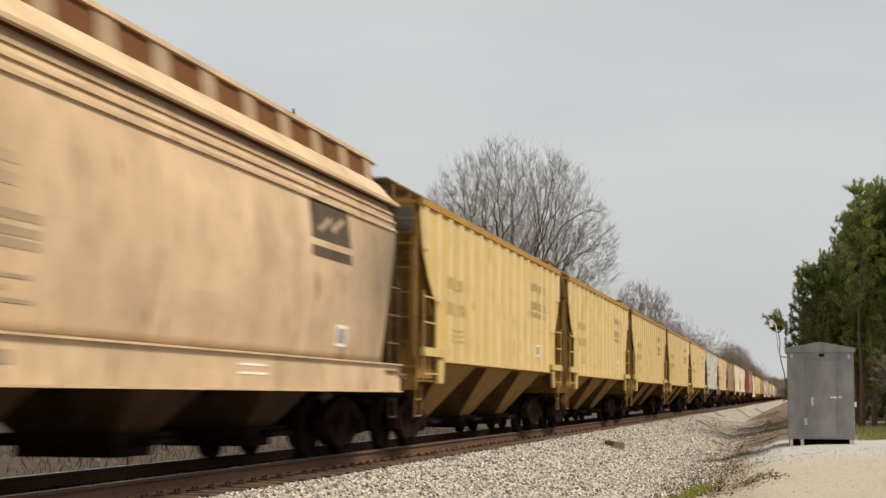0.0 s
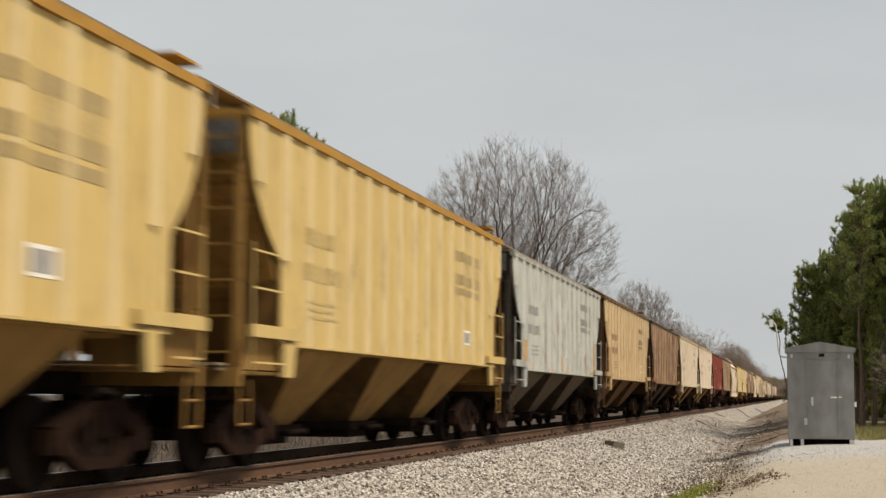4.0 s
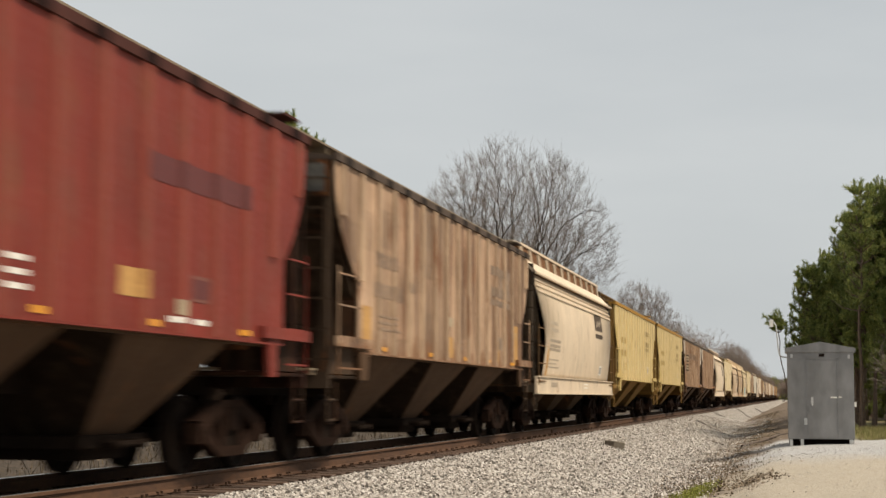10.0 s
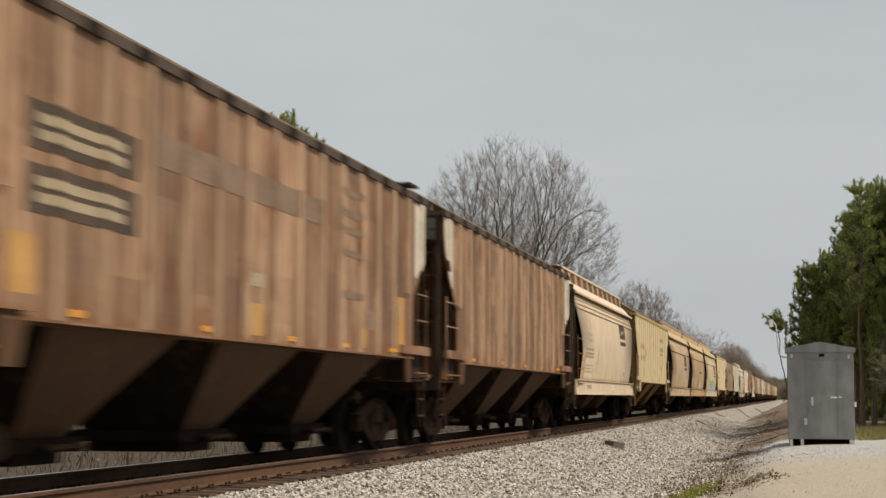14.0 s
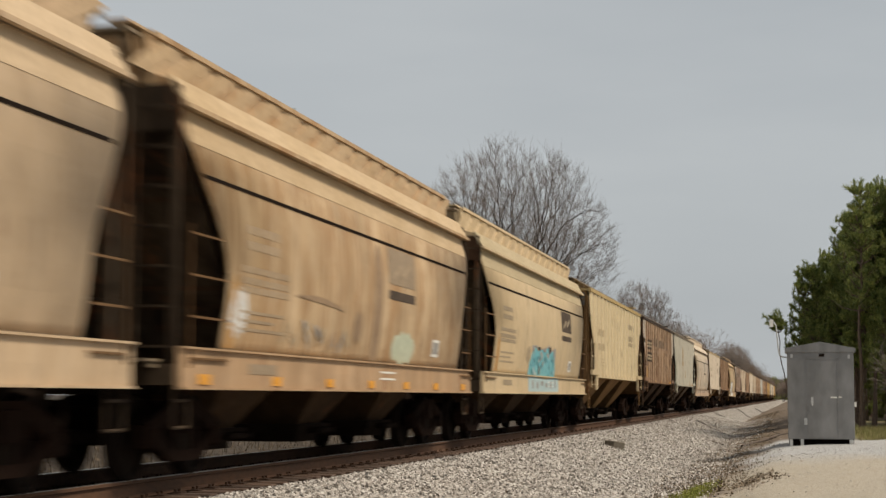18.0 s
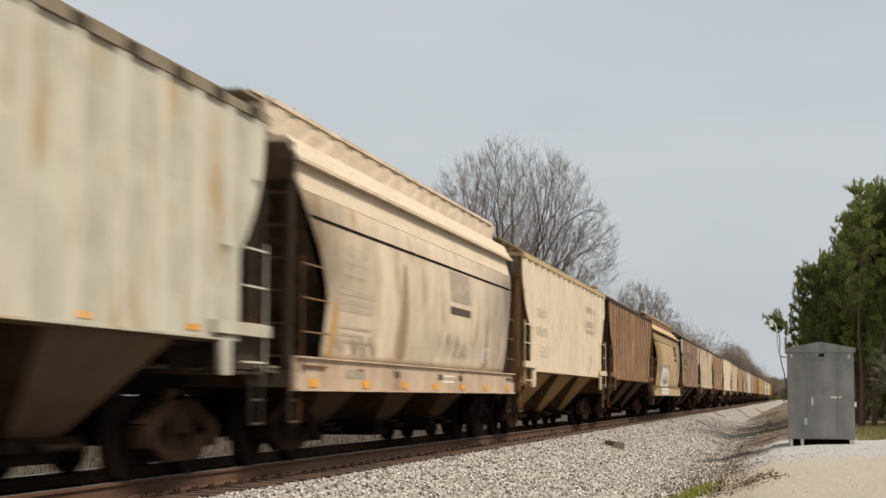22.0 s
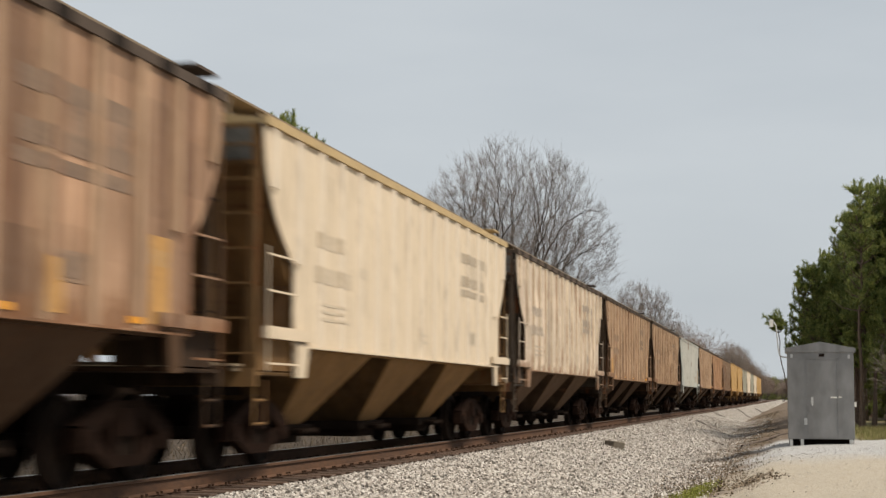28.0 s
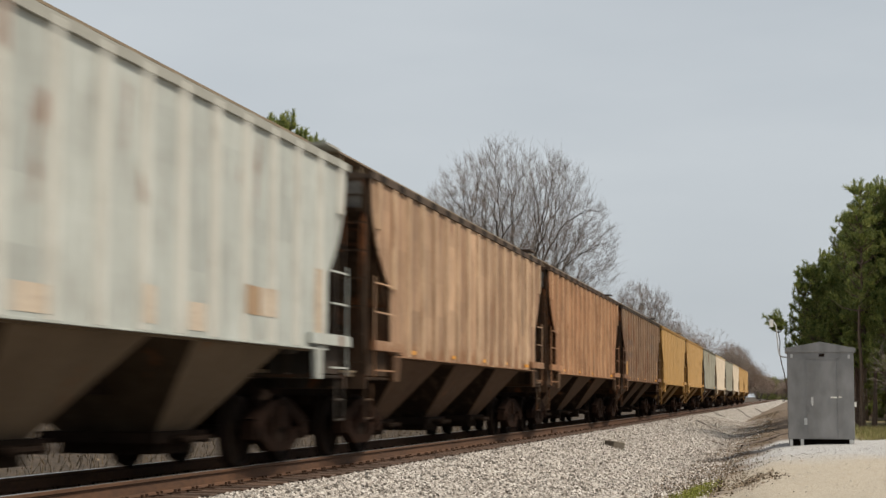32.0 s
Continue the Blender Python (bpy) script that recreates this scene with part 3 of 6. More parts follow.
def ground_material():
    m, n, l, b = nodes_of("ground_soil_and_gravel")
    co = coords(n)
    sep = n.new("ShaderNodeSeparateXYZ")
    l.new(co, sep.inputs[0])
    wob = noise_node(n, l, co, 0.55, 6)
    wob2 = noise_node(n, l, co, 0.3, 5, (1, 1, 1))
    fine = noise_node(n, l, co, 9.0, 6)
    grit = noise_node(n, l, co, 38.0, 4)

    def zone(axis, noise_out, amp, lo, hi):
        k = n.new("ShaderNodeMath")
        k.operation = "MULTIPLY_ADD"
        l.new(noise_out, k.inputs[0])
        k.inputs[1].default_value = amp
        l.new(sep.outputs[axis], k.inputs[2])
        mr = n.new("ShaderNodeMapRange")
        mr.inputs["From Min"].default_value, mr.inputs["From Max"].default_value = lo + amp / 2, hi + amp / 2
        l.new(k.outputs[0], mr.inputs["Value"])
        return mr.outputs[0]

    def times(a, b2):
        k = n.new("ShaderNodeMath")
        k.operation = "MULTIPLY"
        l.new(a, k.inputs[0])
        l.new(b2, k.inputs[1])
        return k.outputs[0]

    litter = mix_node(n, l, ramp_node(n, l, fine, 0.35, 0.68), (0.07, 0.048, 0.033), (0.21, 0.155, 0.11))
    litter = mix_node(n, l, ramp_node(n, l, wob, 0.4, 0.7), litter, (0.11, 0.078, 0.046))
    gravel = mix_node(n, l, ramp_node(n, l, grit, 0.32, 0.66), (0.19, 0.186, 0.178), (0.474, 0.474, 0.471))
    sand = mix_node(n, l, ramp_node(n, l, grit, 0.3, 0.7), (0.214, 0.182, 0.139), (0.458, 0.411, 0.332))
    sand = mix_node(n, l, ramp_node(n, l, fine, 0.55, 0.75), sand, (0.25, 0.2, 0.12))
    road = mix_node(n, l, zone(1, wob, 7.0, 31.0, 37.0), sand, gravel)
    grassy = mix_node(n, l, ramp_node(n, l, fine, 0.35, 0.65), (0.07, 0.085, 0.02), (0.17, 0.16, 0.05))
    pad = times(zone(0, wob, 1.7, -1.5, -0.8), zone(1, wob2, 3.0, 49.5, 48.0))
    c = mix_node(n, l, zone(0, wob, 2.0, 0.8, 1.8), litter, mix_node(n, l, ramp_node(n, l, wob2, 0.42, 0.6), litter, grassy))
    c = mix_node(n, l, pad, c, road)
    # wood floor beyond the track: leaf litter, the train's shade painted in
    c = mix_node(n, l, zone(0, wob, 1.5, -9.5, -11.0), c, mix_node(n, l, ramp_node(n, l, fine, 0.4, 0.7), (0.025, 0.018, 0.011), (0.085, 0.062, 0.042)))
    l.new(c, b.inputs["Base Color"])
    b.inputs["Roughness"].default_value = 0.95
    bump_node(n, l, b, mix_node(n, l, 0.5, fine, grit), 0.9, 0.05)
    return m


YS = steps((-60, 12, 6.0), (12, 60, 0.4), (60, 140, 2.0), (140, 400, 13.0), (400, 3000, 200.0))
XS = steps((-2000, -100, 300.0), (-100, -30, 10.0), (-30, -12, 0.9), (-12, -4, 1.6), (-4, 5, 0.25), (5, 30, 1.5), (30, 100, 10.0), (100, 2000, 300.0))
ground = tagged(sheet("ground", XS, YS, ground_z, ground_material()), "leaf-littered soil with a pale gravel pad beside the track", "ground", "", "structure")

BED = [(-13.2, -0.95), (-12.2, -0.72), (-9.75, -0.26), (-9.1, -0.27), (-8.95, -0.33), (-6.58, -0.34), (-6.42, -0.28), (-6.28, -0.23), (-6.0, -0.20), (-5.6, -0.27), (-3.0, -0.76), (-2.2, -0.98)]


def bed_z(x, y):
    for (xa, za), (xb, zb) in zip(BED, BED[1:]):
        if x <= xb:
            z = za + (zb - za) * (x - xa) / (xb - xa)
            break
    toe = smooth(-5.5, -3.0, x)
    amp = 0.012 if -9.5 < x < -6.3 else 0.03
    return z + amp * noise.noise((x * 1.3, y * 1.3, 5.0)) + 0.09 * toe * noise.noise((x * 0.5, y * 0.22, 9.0))


def ballast_material():
    m, n, l, b = nodes_of("ballast_gravel")
    co = coords(n)
    v = n.new("ShaderNodeTexVoronoi")
    v.inputs["Scale"].default_value = 17.0
    l.new(co, v.inputs["Vector"])
    tone = n.new("ShaderNodeSeparateColor")
    l.new(v.outputs["Color"], tone.inputs[0])
    c = mix_node(n, l, ramp_node(n, l, tone.outputs[0], 0.0, 1.0), (0.255, 0.234, 0.208), (0.51, 0.48, 0.442))
    c = mix_node(n, l, ramp_node(n, l, v.outputs["Distance"], 0.35, 0.75), c, (0.13, 0.115, 0.095))
    big = noise_node(n, l, co, 0.7, 5)
    c = mix_node(n, l, ramp_node(n, l, big, 0.45, 0.75, (0, 0, 0), (0.35, 0.35, 0.35)), c, (0.3, 0.22, 0.14))
    sep = n.new("ShaderNodeSeparateXYZ")
    l.new(co, sep.inputs[0])
    off = n.new("ShaderNodeMath")
    off.operation = "ADD"
    off.inputs[1].default_value = -TRACK
    l.new(sep.outputs[0], off.inputs[0])
    far = n.new("ShaderNodeMath")
    far.operation = "ABSOLUTE"
    l.new(off.outputs[0], far.inputs[0])
    # ballast beyond the track browned, and darkened for the train's shade
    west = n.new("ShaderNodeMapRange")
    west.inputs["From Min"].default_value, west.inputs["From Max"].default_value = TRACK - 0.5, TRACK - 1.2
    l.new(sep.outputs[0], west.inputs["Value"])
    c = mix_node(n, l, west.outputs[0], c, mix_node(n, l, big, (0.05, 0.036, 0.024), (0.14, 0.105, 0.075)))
    # ballast around the rails painted near black for shade under the cars
    track_shade = n.new("ShaderNodeMapRange")
    track_shade.inputs["From Min"].default_value, track_shade.inputs["From Max"].default_value = 1.36, 1.2
    l.new(far.outputs[0], track_shade.inputs["Value"])
    c = mix_node(n, l, track_shade.outputs[0], c, mix_node(n, l, big, (0.02, 0.016, 0.013), (0.06, 0.048, 0.038)))
    l.new(c, b.inputs["Base Color"])
    b.inputs["Roughness"].default_value = 0.92
    inv = n.new("ShaderNodeMath")
    inv.operation = "SUBTRACT"
    inv.inputs[0].default_value = 1.0
    l.new(v.outputs["Distance"], inv.inputs[1])
    bump_node(n, l, b, inv.outputs[0], 1.0, 0.05)
    return m


M["ballast"] = ballast_material()
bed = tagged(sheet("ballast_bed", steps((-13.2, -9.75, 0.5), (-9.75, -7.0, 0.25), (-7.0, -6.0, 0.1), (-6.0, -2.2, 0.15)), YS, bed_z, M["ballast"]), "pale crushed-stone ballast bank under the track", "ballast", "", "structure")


def scatter(name, count, place, size, material, flat=0.7, seed=1):
    """Many small faceted stones in one mesh."""
    rng = np.random.default_rng(seed)
    base = np.array([(1, 0, 0), (-0.5, 0.87, 0), (-0.5, -0.87, 0), (0.35, 0.6, 0.75), (-0.75, 0, 0.7), (0.35, -0.6, 0.8)])
    tri = np.array([(0, 1, 3), (1, 4, 3), (1, 2, 4), (2, 5, 4), (2, 0, 5), (0, 3, 5), (3, 4, 5)])
    pts = place(rng, count)
    count = len(pts)
    r = rng.uniform(size[0], size[1], count)
    ang = rng.uniform(0, math.tau, count)
    b = base[None] * rng.uniform(0.65, 1.3, (count, 6, 3))
    ca, sa = np.cos(ang)[:, None], np.sin(ang)[:, None]
    tilt = rng.normal(0, 0.45, (count, 2))
    x, y, z = b[..., 0] * ca - b[..., 1] * sa, b[..., 0] * sa + b[..., 1] * ca, b[..., 2] * flat
    z = z + x * tilt[:, :1] + y * tilt[:, 1:]
    v = np.stack([x, y, z], -1) * r[:, None, None] + pts[:, None, :]
    f = (tri[None] + 6 * np.arange(count)[:, None, None]).reshape(-1, 3)
    me = bpy.data.meshes.new(name)
    me.from_pydata(v.reshape(-1, 3).tolist(), [], f.tolist())
    me.materials.append(material)
    return new(name, me)


def bank_places(rng, count):
    y = 16 + (105 - 16) * rng.random(count) ** 2.3
    x = rng.uniform(-6.36, -1.3, count)
    keep = (x > -(y * 0.42 + 3)) & (rng.random(count) < 1.05 - 1.0 * np.clip((x + 3.3) / 2.1, 0, 1) ** 0.6)
    x, y = x[keep], y[keep]
    z = np.array([max(ground_z(a, b), bed_z(a, b) if a < -2.2 else -9) for a, b in zip(x, y)])
    return np.stack([x, y, z], -1)


stones = tagged(scatter("ballast_stones", 110000, bank_places, (0.019, 0.042), M["stones"]), "pale grey crushed ballast stones", "stones", "", "stuff")


def pad_places(rng, count):
    y = 19 + (50 - 19) * rng.random(count) ** 1.2
    x = rng.uniform(-2.6, 5.0, count)
    keep = rng.random(count) < 0.08 + 0.92 * (y > 33)
    x, y = x[keep], y[keep]
    return np.stack([x, y, [ground_z(a, b) for a, b in zip(x, y)]], -1)


pad_stones = tagged(scatter("pad_gravel", 11000, pad_places, (0.006, 0.017), M["pad_stones"], 0.5, 4), "loose pale gravel on the pad", "gravel", "", "stuff")

# ---- track ----
RAIL = [(-0.070, -0.186), (0.070, -0.186), (0.070, -0.176), (0.012, -0.155), (0.009, -0.045), (0.036, -0.034), (0.037, -0.004), (0.030, 0.0), (-0.030, 0.0), (-0.037, -0.004), (-0.036, -0.034), (-0.009, -0.045), (-0.012, -0.155), (-0.070, -0.176)]


def rail(x, label):
    bm = bmesh.new()
    for a, b in ((-60, 47.0), (47.012, 1400)):
        prism(bm, RAIL, lambda u, v, w: (x + u, w, v), a, b)
    ob = link_mesh("rail", bm, M["rail_side"])
    head = made(box, x - 0.029, x + 0.029, -60, 1400, -0.002, 0.003)
    tagged(ob, label, "rail", "rails", "structure")
    part("rail_head", head, M["rail_head"], ob, "worn bright running surface")
    bar = bmesh.new()
    for s in (-1, 1):
        box(bar, x + s * 0.012, x + s * 0.045, 46.55, 47.45, -0.15, -0.05)
    part("joint_bar", bar, M["plate"], ob, "dark bolted joint bar")
    return ob


rail(TRACK + GAUGE, "steel rail with rusty web and polished head")
rail(TRACK - GAUGE, "steel rail with rusty web and polished head")


def tie_mesh():
    bm = bmesh.new()
    box(bm, -1.29, 1.29, -0.115, 0.115, -0.38, -0.2)
    bmesh.ops.bevel(bm, geom=list(bm.edges), offset=0.012, segments=1, affect="EDGES")
    return bm


TIE_Y0, TIE_STEP = 8.0, 0.52
tie_first = link_mesh("tie", tie_mesh(), M["tie"])
plate_bm = bmesh.new()
for s in (-1, 1):
    box(plate_bm, s * GAUGE - 0.17, s * GAUGE + 0.17, -0.095, 0.095, -0.2, -0.184)
    for dx in (-0.09, 0.09):
        for dy in (-0.06, 0.06):
            rod(plate_bm, (s * GAUGE + dx, dy, -0.19), (s * GAUGE + dx, dy, -0.15), 0.014, 0.02, 5)
plates = part("tie_plate", plate_bm, M["plate"], tie_first)
tie_first.location = (TRACK, TIE_Y0, 0)
tagged(tie_first, "dark weathered timber railway tie under the rails", "railway tie", "railway ties", "structure")
for i in range(1, 240):
    c = copy_thing(tie_first, pose(TRACK + random.uniform(-0.04, 0.04), TIE_Y0 + i * TIE_STEP + random.uniform(-0.015, 0.015), 0, 0, 0, random.uniform(-0.8, 0.8)))
far_ties = bmesh.new()
for i in range(240, 1100):
    y = TIE_Y0 + i * TIE_STEP
    box(far_ties, TRACK - 1.29, TRACK + 1.29, y - 0.115, y + 0.115, -0.3, -0.2)
tagged(link_mesh("distant_ties", far_ties, M["tie"]), "dark timber ties of the distant track", "railway tie", "", "stuff")


# ---- freight cars ----
# Car space: y along the car, -y the leading end, z from the rail top. 
HALF = 8.96
EAVE, SILL = 4.185, 1.55
SIDE = 1.55
END_TOP, END_LOW = HALF - 0.74, HALF - 1.97


def set_length(half):
    """Half the length of the car that is built next, between the pulling faces."""
    global HALF, END_TOP, END_LOW
    HALF, END_TOP, END_LOW = half, half - 0.74, half - 1.97


def bays():
    return (-0.472 * HALF, 0.0, 0.472 * HALF)


def tail_y(z, round_side=False):
    """Where the side sheet ends at the trailing end, a little further out."""
    y = end_y(z, round_side)
    return y + 0.36 * (END_TOP - y) / (END_TOP - END_LOW)



def end_y(z, round_side=False):
    """Where the side sheet ends, by height."""
    if round_side:
        return END_LOW + (END_TOP - END_LOW) * smooth(2.1, 4.0, z)
    u = min(1.0, max(0.0, (4.22 - z) / 1.66))
    return END_TOP - (END_TOP - END_LOW) * u ** 2.4


R_LOW, R_TOP = 1.39, 3.98


def side_x(z, round_side=False):
    if not round_side:
        return SIDE
    t = min(1.0, max(0.0, (z - R_LOW) / (R_TOP - R_LOW)))
    return 1.46 + 0.16 * math.sin(math.pi * (t * 0.9 + 0.08)) - 0.06 * smooth(0.82, 1.0, t)


def side_sheet(bm, s, round_side=False):
    top, low = (R_TOP, R_LOW) if round_side else (EAVE, SILL)
    zs = [low + (top - low) * i / 18 for i in range(19)]
    outer, inner = [], []
    for z in zs:
        x = side_x(z, round_side)
        y = end_y(z, round_side)
        yr = tail_y(z, round_side)
        row = [-y + (y + yr) * k / 4 for k in range(5)]
        outer.append([bm.verts.new((s * x, q, z)) for q in row])
        inner.append([bm.verts.new((s * (x - 0.03), q, z)) for q in row])
    for i in range(18):
        for k in range(4):
            bm.faces.new((outer[i][k], outer[i][k + 1], outer[i + 1][k + 1], outer[i + 1][k]))
            bm.faces.new((inner[i][k], inner[i + 1][k], inner[i + 1][k + 1], inner[i][k + 1]))
        for k in (0, 4):
            bm.faces.new((outer[i][k], outer[i + 1][k], inner[i + 1][k], inner[i][k]))
    for i in (0, 18):
        for k in range(4):
            bm.faces.new((outer[i][k], inner[i][k], inner[i][k + 1], outer[i][k + 1]))


RIB_D, RIB_W = 0.055, 0.15


def rib_places(count):
    span = 2 * (END_TOP - 0.35)
    return [-span / 2 + span * i / (count - 1) for i in range(count)]


def rib_low(y):
    """The foot of a rib: the sill, or the slanted end of the side sheet."""
    z = SILL
    while end_y(z) < abs(y) + RIB_W and z < 4.2:
        z += 0.02
    return z


BAY = ((0.5, 0.62, 0.55), (1.56, 1.47, 0.172), (2.32, 1.47, 0.2355))  # height, half width, half length (the upper two as shares of half the car)


def bay_level(k):
    z, x, y = BAY[k]
    return z, x, y if k == 0 else y * HALF


def bay(bm, yc):
    rings = []
    for k in range(3):
        z, x, y = bay_level(k)
        rings.append([bm.verts.new(p) for p in ((x, yc - y, z), (x, yc + y, z), (-x, yc + y, z), (-x, yc - y, z))])
    bm.faces.new(rings[0][::-1])
    bm.faces.new(rings[2])
    for a, b in zip(rings, rings[1:]):
        for i in range(4):
            j = (i + 1) % 4
            bm.faces.new((a[i], a[j], b[j], b[i]))


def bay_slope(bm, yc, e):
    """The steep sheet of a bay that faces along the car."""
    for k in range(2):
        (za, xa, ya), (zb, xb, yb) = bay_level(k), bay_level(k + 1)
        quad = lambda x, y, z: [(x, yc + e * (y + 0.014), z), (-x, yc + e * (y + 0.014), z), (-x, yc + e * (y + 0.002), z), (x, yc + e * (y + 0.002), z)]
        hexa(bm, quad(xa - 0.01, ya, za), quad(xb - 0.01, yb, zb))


def gate(bm, yc):
    box(bm, -0.72, 0.72, yc - 0.8, yc + 0.8, 0.37, 0.50)
    box(bm, -0.6, 0.6, yc - 0.5, yc + 0.5, 0.24, 0.37)
    for s in (-1, 1):
        rod(bm, (s * 0.9, yc - 0.42, 0.41), (s * 0.9, yc + 0.42, 0.41), 0.035)
        rod(bm, (s * 0.7, yc - 0.3, 0.41), (s * 0.95, yc - 0.3, 0.41), 0.05)
        rod(bm, (s * 0.7, yc + 0.3, 0.41), (s * 0.95, yc + 0.3, 0.41), 0.05)


def side_frame(bm, x):
    """A cast truck side frame with its two windows."""
    outer = [(-1.12, 0.60), (-1.12, 0.36), (-0.98, 0.34), (-0.72, 0.36), (-0.42, 0.20), (0.42, 0.20), (0.72, 0.36), (0.98, 0.34), (1.12, 0.36), (1.12, 0.60), (0.70, 0.70), (0.35, 0.86), (-0.35, 0.86), (-0.70, 0.70)]
    place = lambda u, v, w: (w, u, v)
    bars = [
        [(-1.12, 0.60), (-1.12, 0.36), (-0.80, 0.36), (-0.72, 0.56)],
        [(1.12, 0.36), (1.12, 0.60), (0.72, 0.56), (0.80, 0.36)],
        [(-0.80, 0.36), (-0.42, 0.19), (-0.38, 0.31), (-0.72, 0.50)],
        [(0.42, 0.19), (0.80, 0.36), (0.72, 0.50), (0.38, 0.31)],
        [(-0.42, 0.19), (0.42, 0.19), (0.38, 0.31), (-0.38, 0.31)],
        [(-0.76, 0.52), (-0.38, 0.70), (-0.36, 0.86), (-1.10, 0.62)],
        [(0.38, 0.70), (0.76, 0.52), (1.10, 0.62), (0.36, 0.86)],
        [(-0.38, 0.70), (0.38, 0.70), (0.36, 0.86), (-0.36, 0.86)],
        [(-0.36, 0.30), (-0.24, 0.30), (-0.24, 0.72), (-0.36, 0.72)],
        [(0.24, 0.30), (0.36, 0.30), (0.36, 0.72), (0.24, 0.72)],
    ]
    for q in bars:
        prism(bm, q, place, x - 0.085, x + 0.085)
    for u in (-0.89, 0.89):
        rod(bm, (x - 0.11, u, 0.457), (x + 0.13, u, 0.457), 0.135, 0.12, 10)


def springs(bm, x):
    """A nest of coil springs, as one ribbed block."""
    left = [(-0.2 + 0.025 * (k % 2), 0.31 + 0.0275 * k) for k in range(11)]
    prism(bm, left + [(-u, v) for u, v in reversed(left)], lambda u, v, w: (w, u, v), x - 0.07, x + 0.07)


def wheelset(bm):
    sides = 20
    for s in (-1, 1):
        prof = [(0.675, 0.485), (0.705, 0.485), (0.72, 0.462), (0.815, 0.454), (0.815, 0.40), (0.775, 0.385), (0.765, 0.20), (0.80, 0.14), (0.80, 0.0)]
        inner = [(0.675, 0.485), (0.675, 0.40), (0.71, 0.385), (0.70, 0.16), (0.66, 0.13), (0.66, 0.0)]
        for pr in (prof, inner):
            rings = []
            for x, r in pr:
                if r == 0:
                    rings.append([bm.verts.new((s * x, 0, 0))])
                else:
                    rings.append([bm.verts.new((s * x, r * math.cos(k * math.tau / sides), r * math.sin(k * math.tau / sides))) for k in range(sides)])
            for a, b in zip(rings, rings[1:]):
                for k in range(sides):
                    j = (k + 1) % sides
                    bm.faces.new((a[k], a[j], b[0]) if len(b) == 1 else (a[k], a[j], b[j], b[k]))
        for k in range(3):
            a = k * math.tau / 3
            rod(bm, (s * 0.86, 0.07 * math.cos(a), 0.07 * math.sin(a)), (s * 1.02, 0.07 * math.cos(a), 0.07 * math.sin(a)), 0.02, 0.02, 5)
    rod(bm, (-1.0, 0, 0), (1.0, 0, 0), 0.085, 0.085, 10)


def truck(parent, y):
    bm = bmesh.new()
    box(bm, -1.12, 1.12, -0.2, 0.2, 0.5, 0.78)
    rod(bm, (0, 0, 0.78), (0, 0, 0.92), 0.2, 0.2, 12)
    for s in (-1, 1):
        box(bm, s * 0.62 - 0.08, s * 0.62 + 0.08, -0.1, 0.1, 0.78, 0.86)
        for u in (-0.38, 0.38):
            box(bm, s * 0.76 - 0.04, s * 0.76 + 0.04, u - 0.04, u + 0.04, 0.28, 0.55)
    for u in (-0.36, 0.36):
        box(bm, -0.8, 0.8, u - 0.04, u + 0.04, 0.36, 0.44)
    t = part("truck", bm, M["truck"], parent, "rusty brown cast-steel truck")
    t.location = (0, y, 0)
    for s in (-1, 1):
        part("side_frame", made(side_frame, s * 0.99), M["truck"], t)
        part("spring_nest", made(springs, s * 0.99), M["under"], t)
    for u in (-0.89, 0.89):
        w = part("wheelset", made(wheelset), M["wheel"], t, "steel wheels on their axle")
        w.location = (0, u, 0.457)
    return t


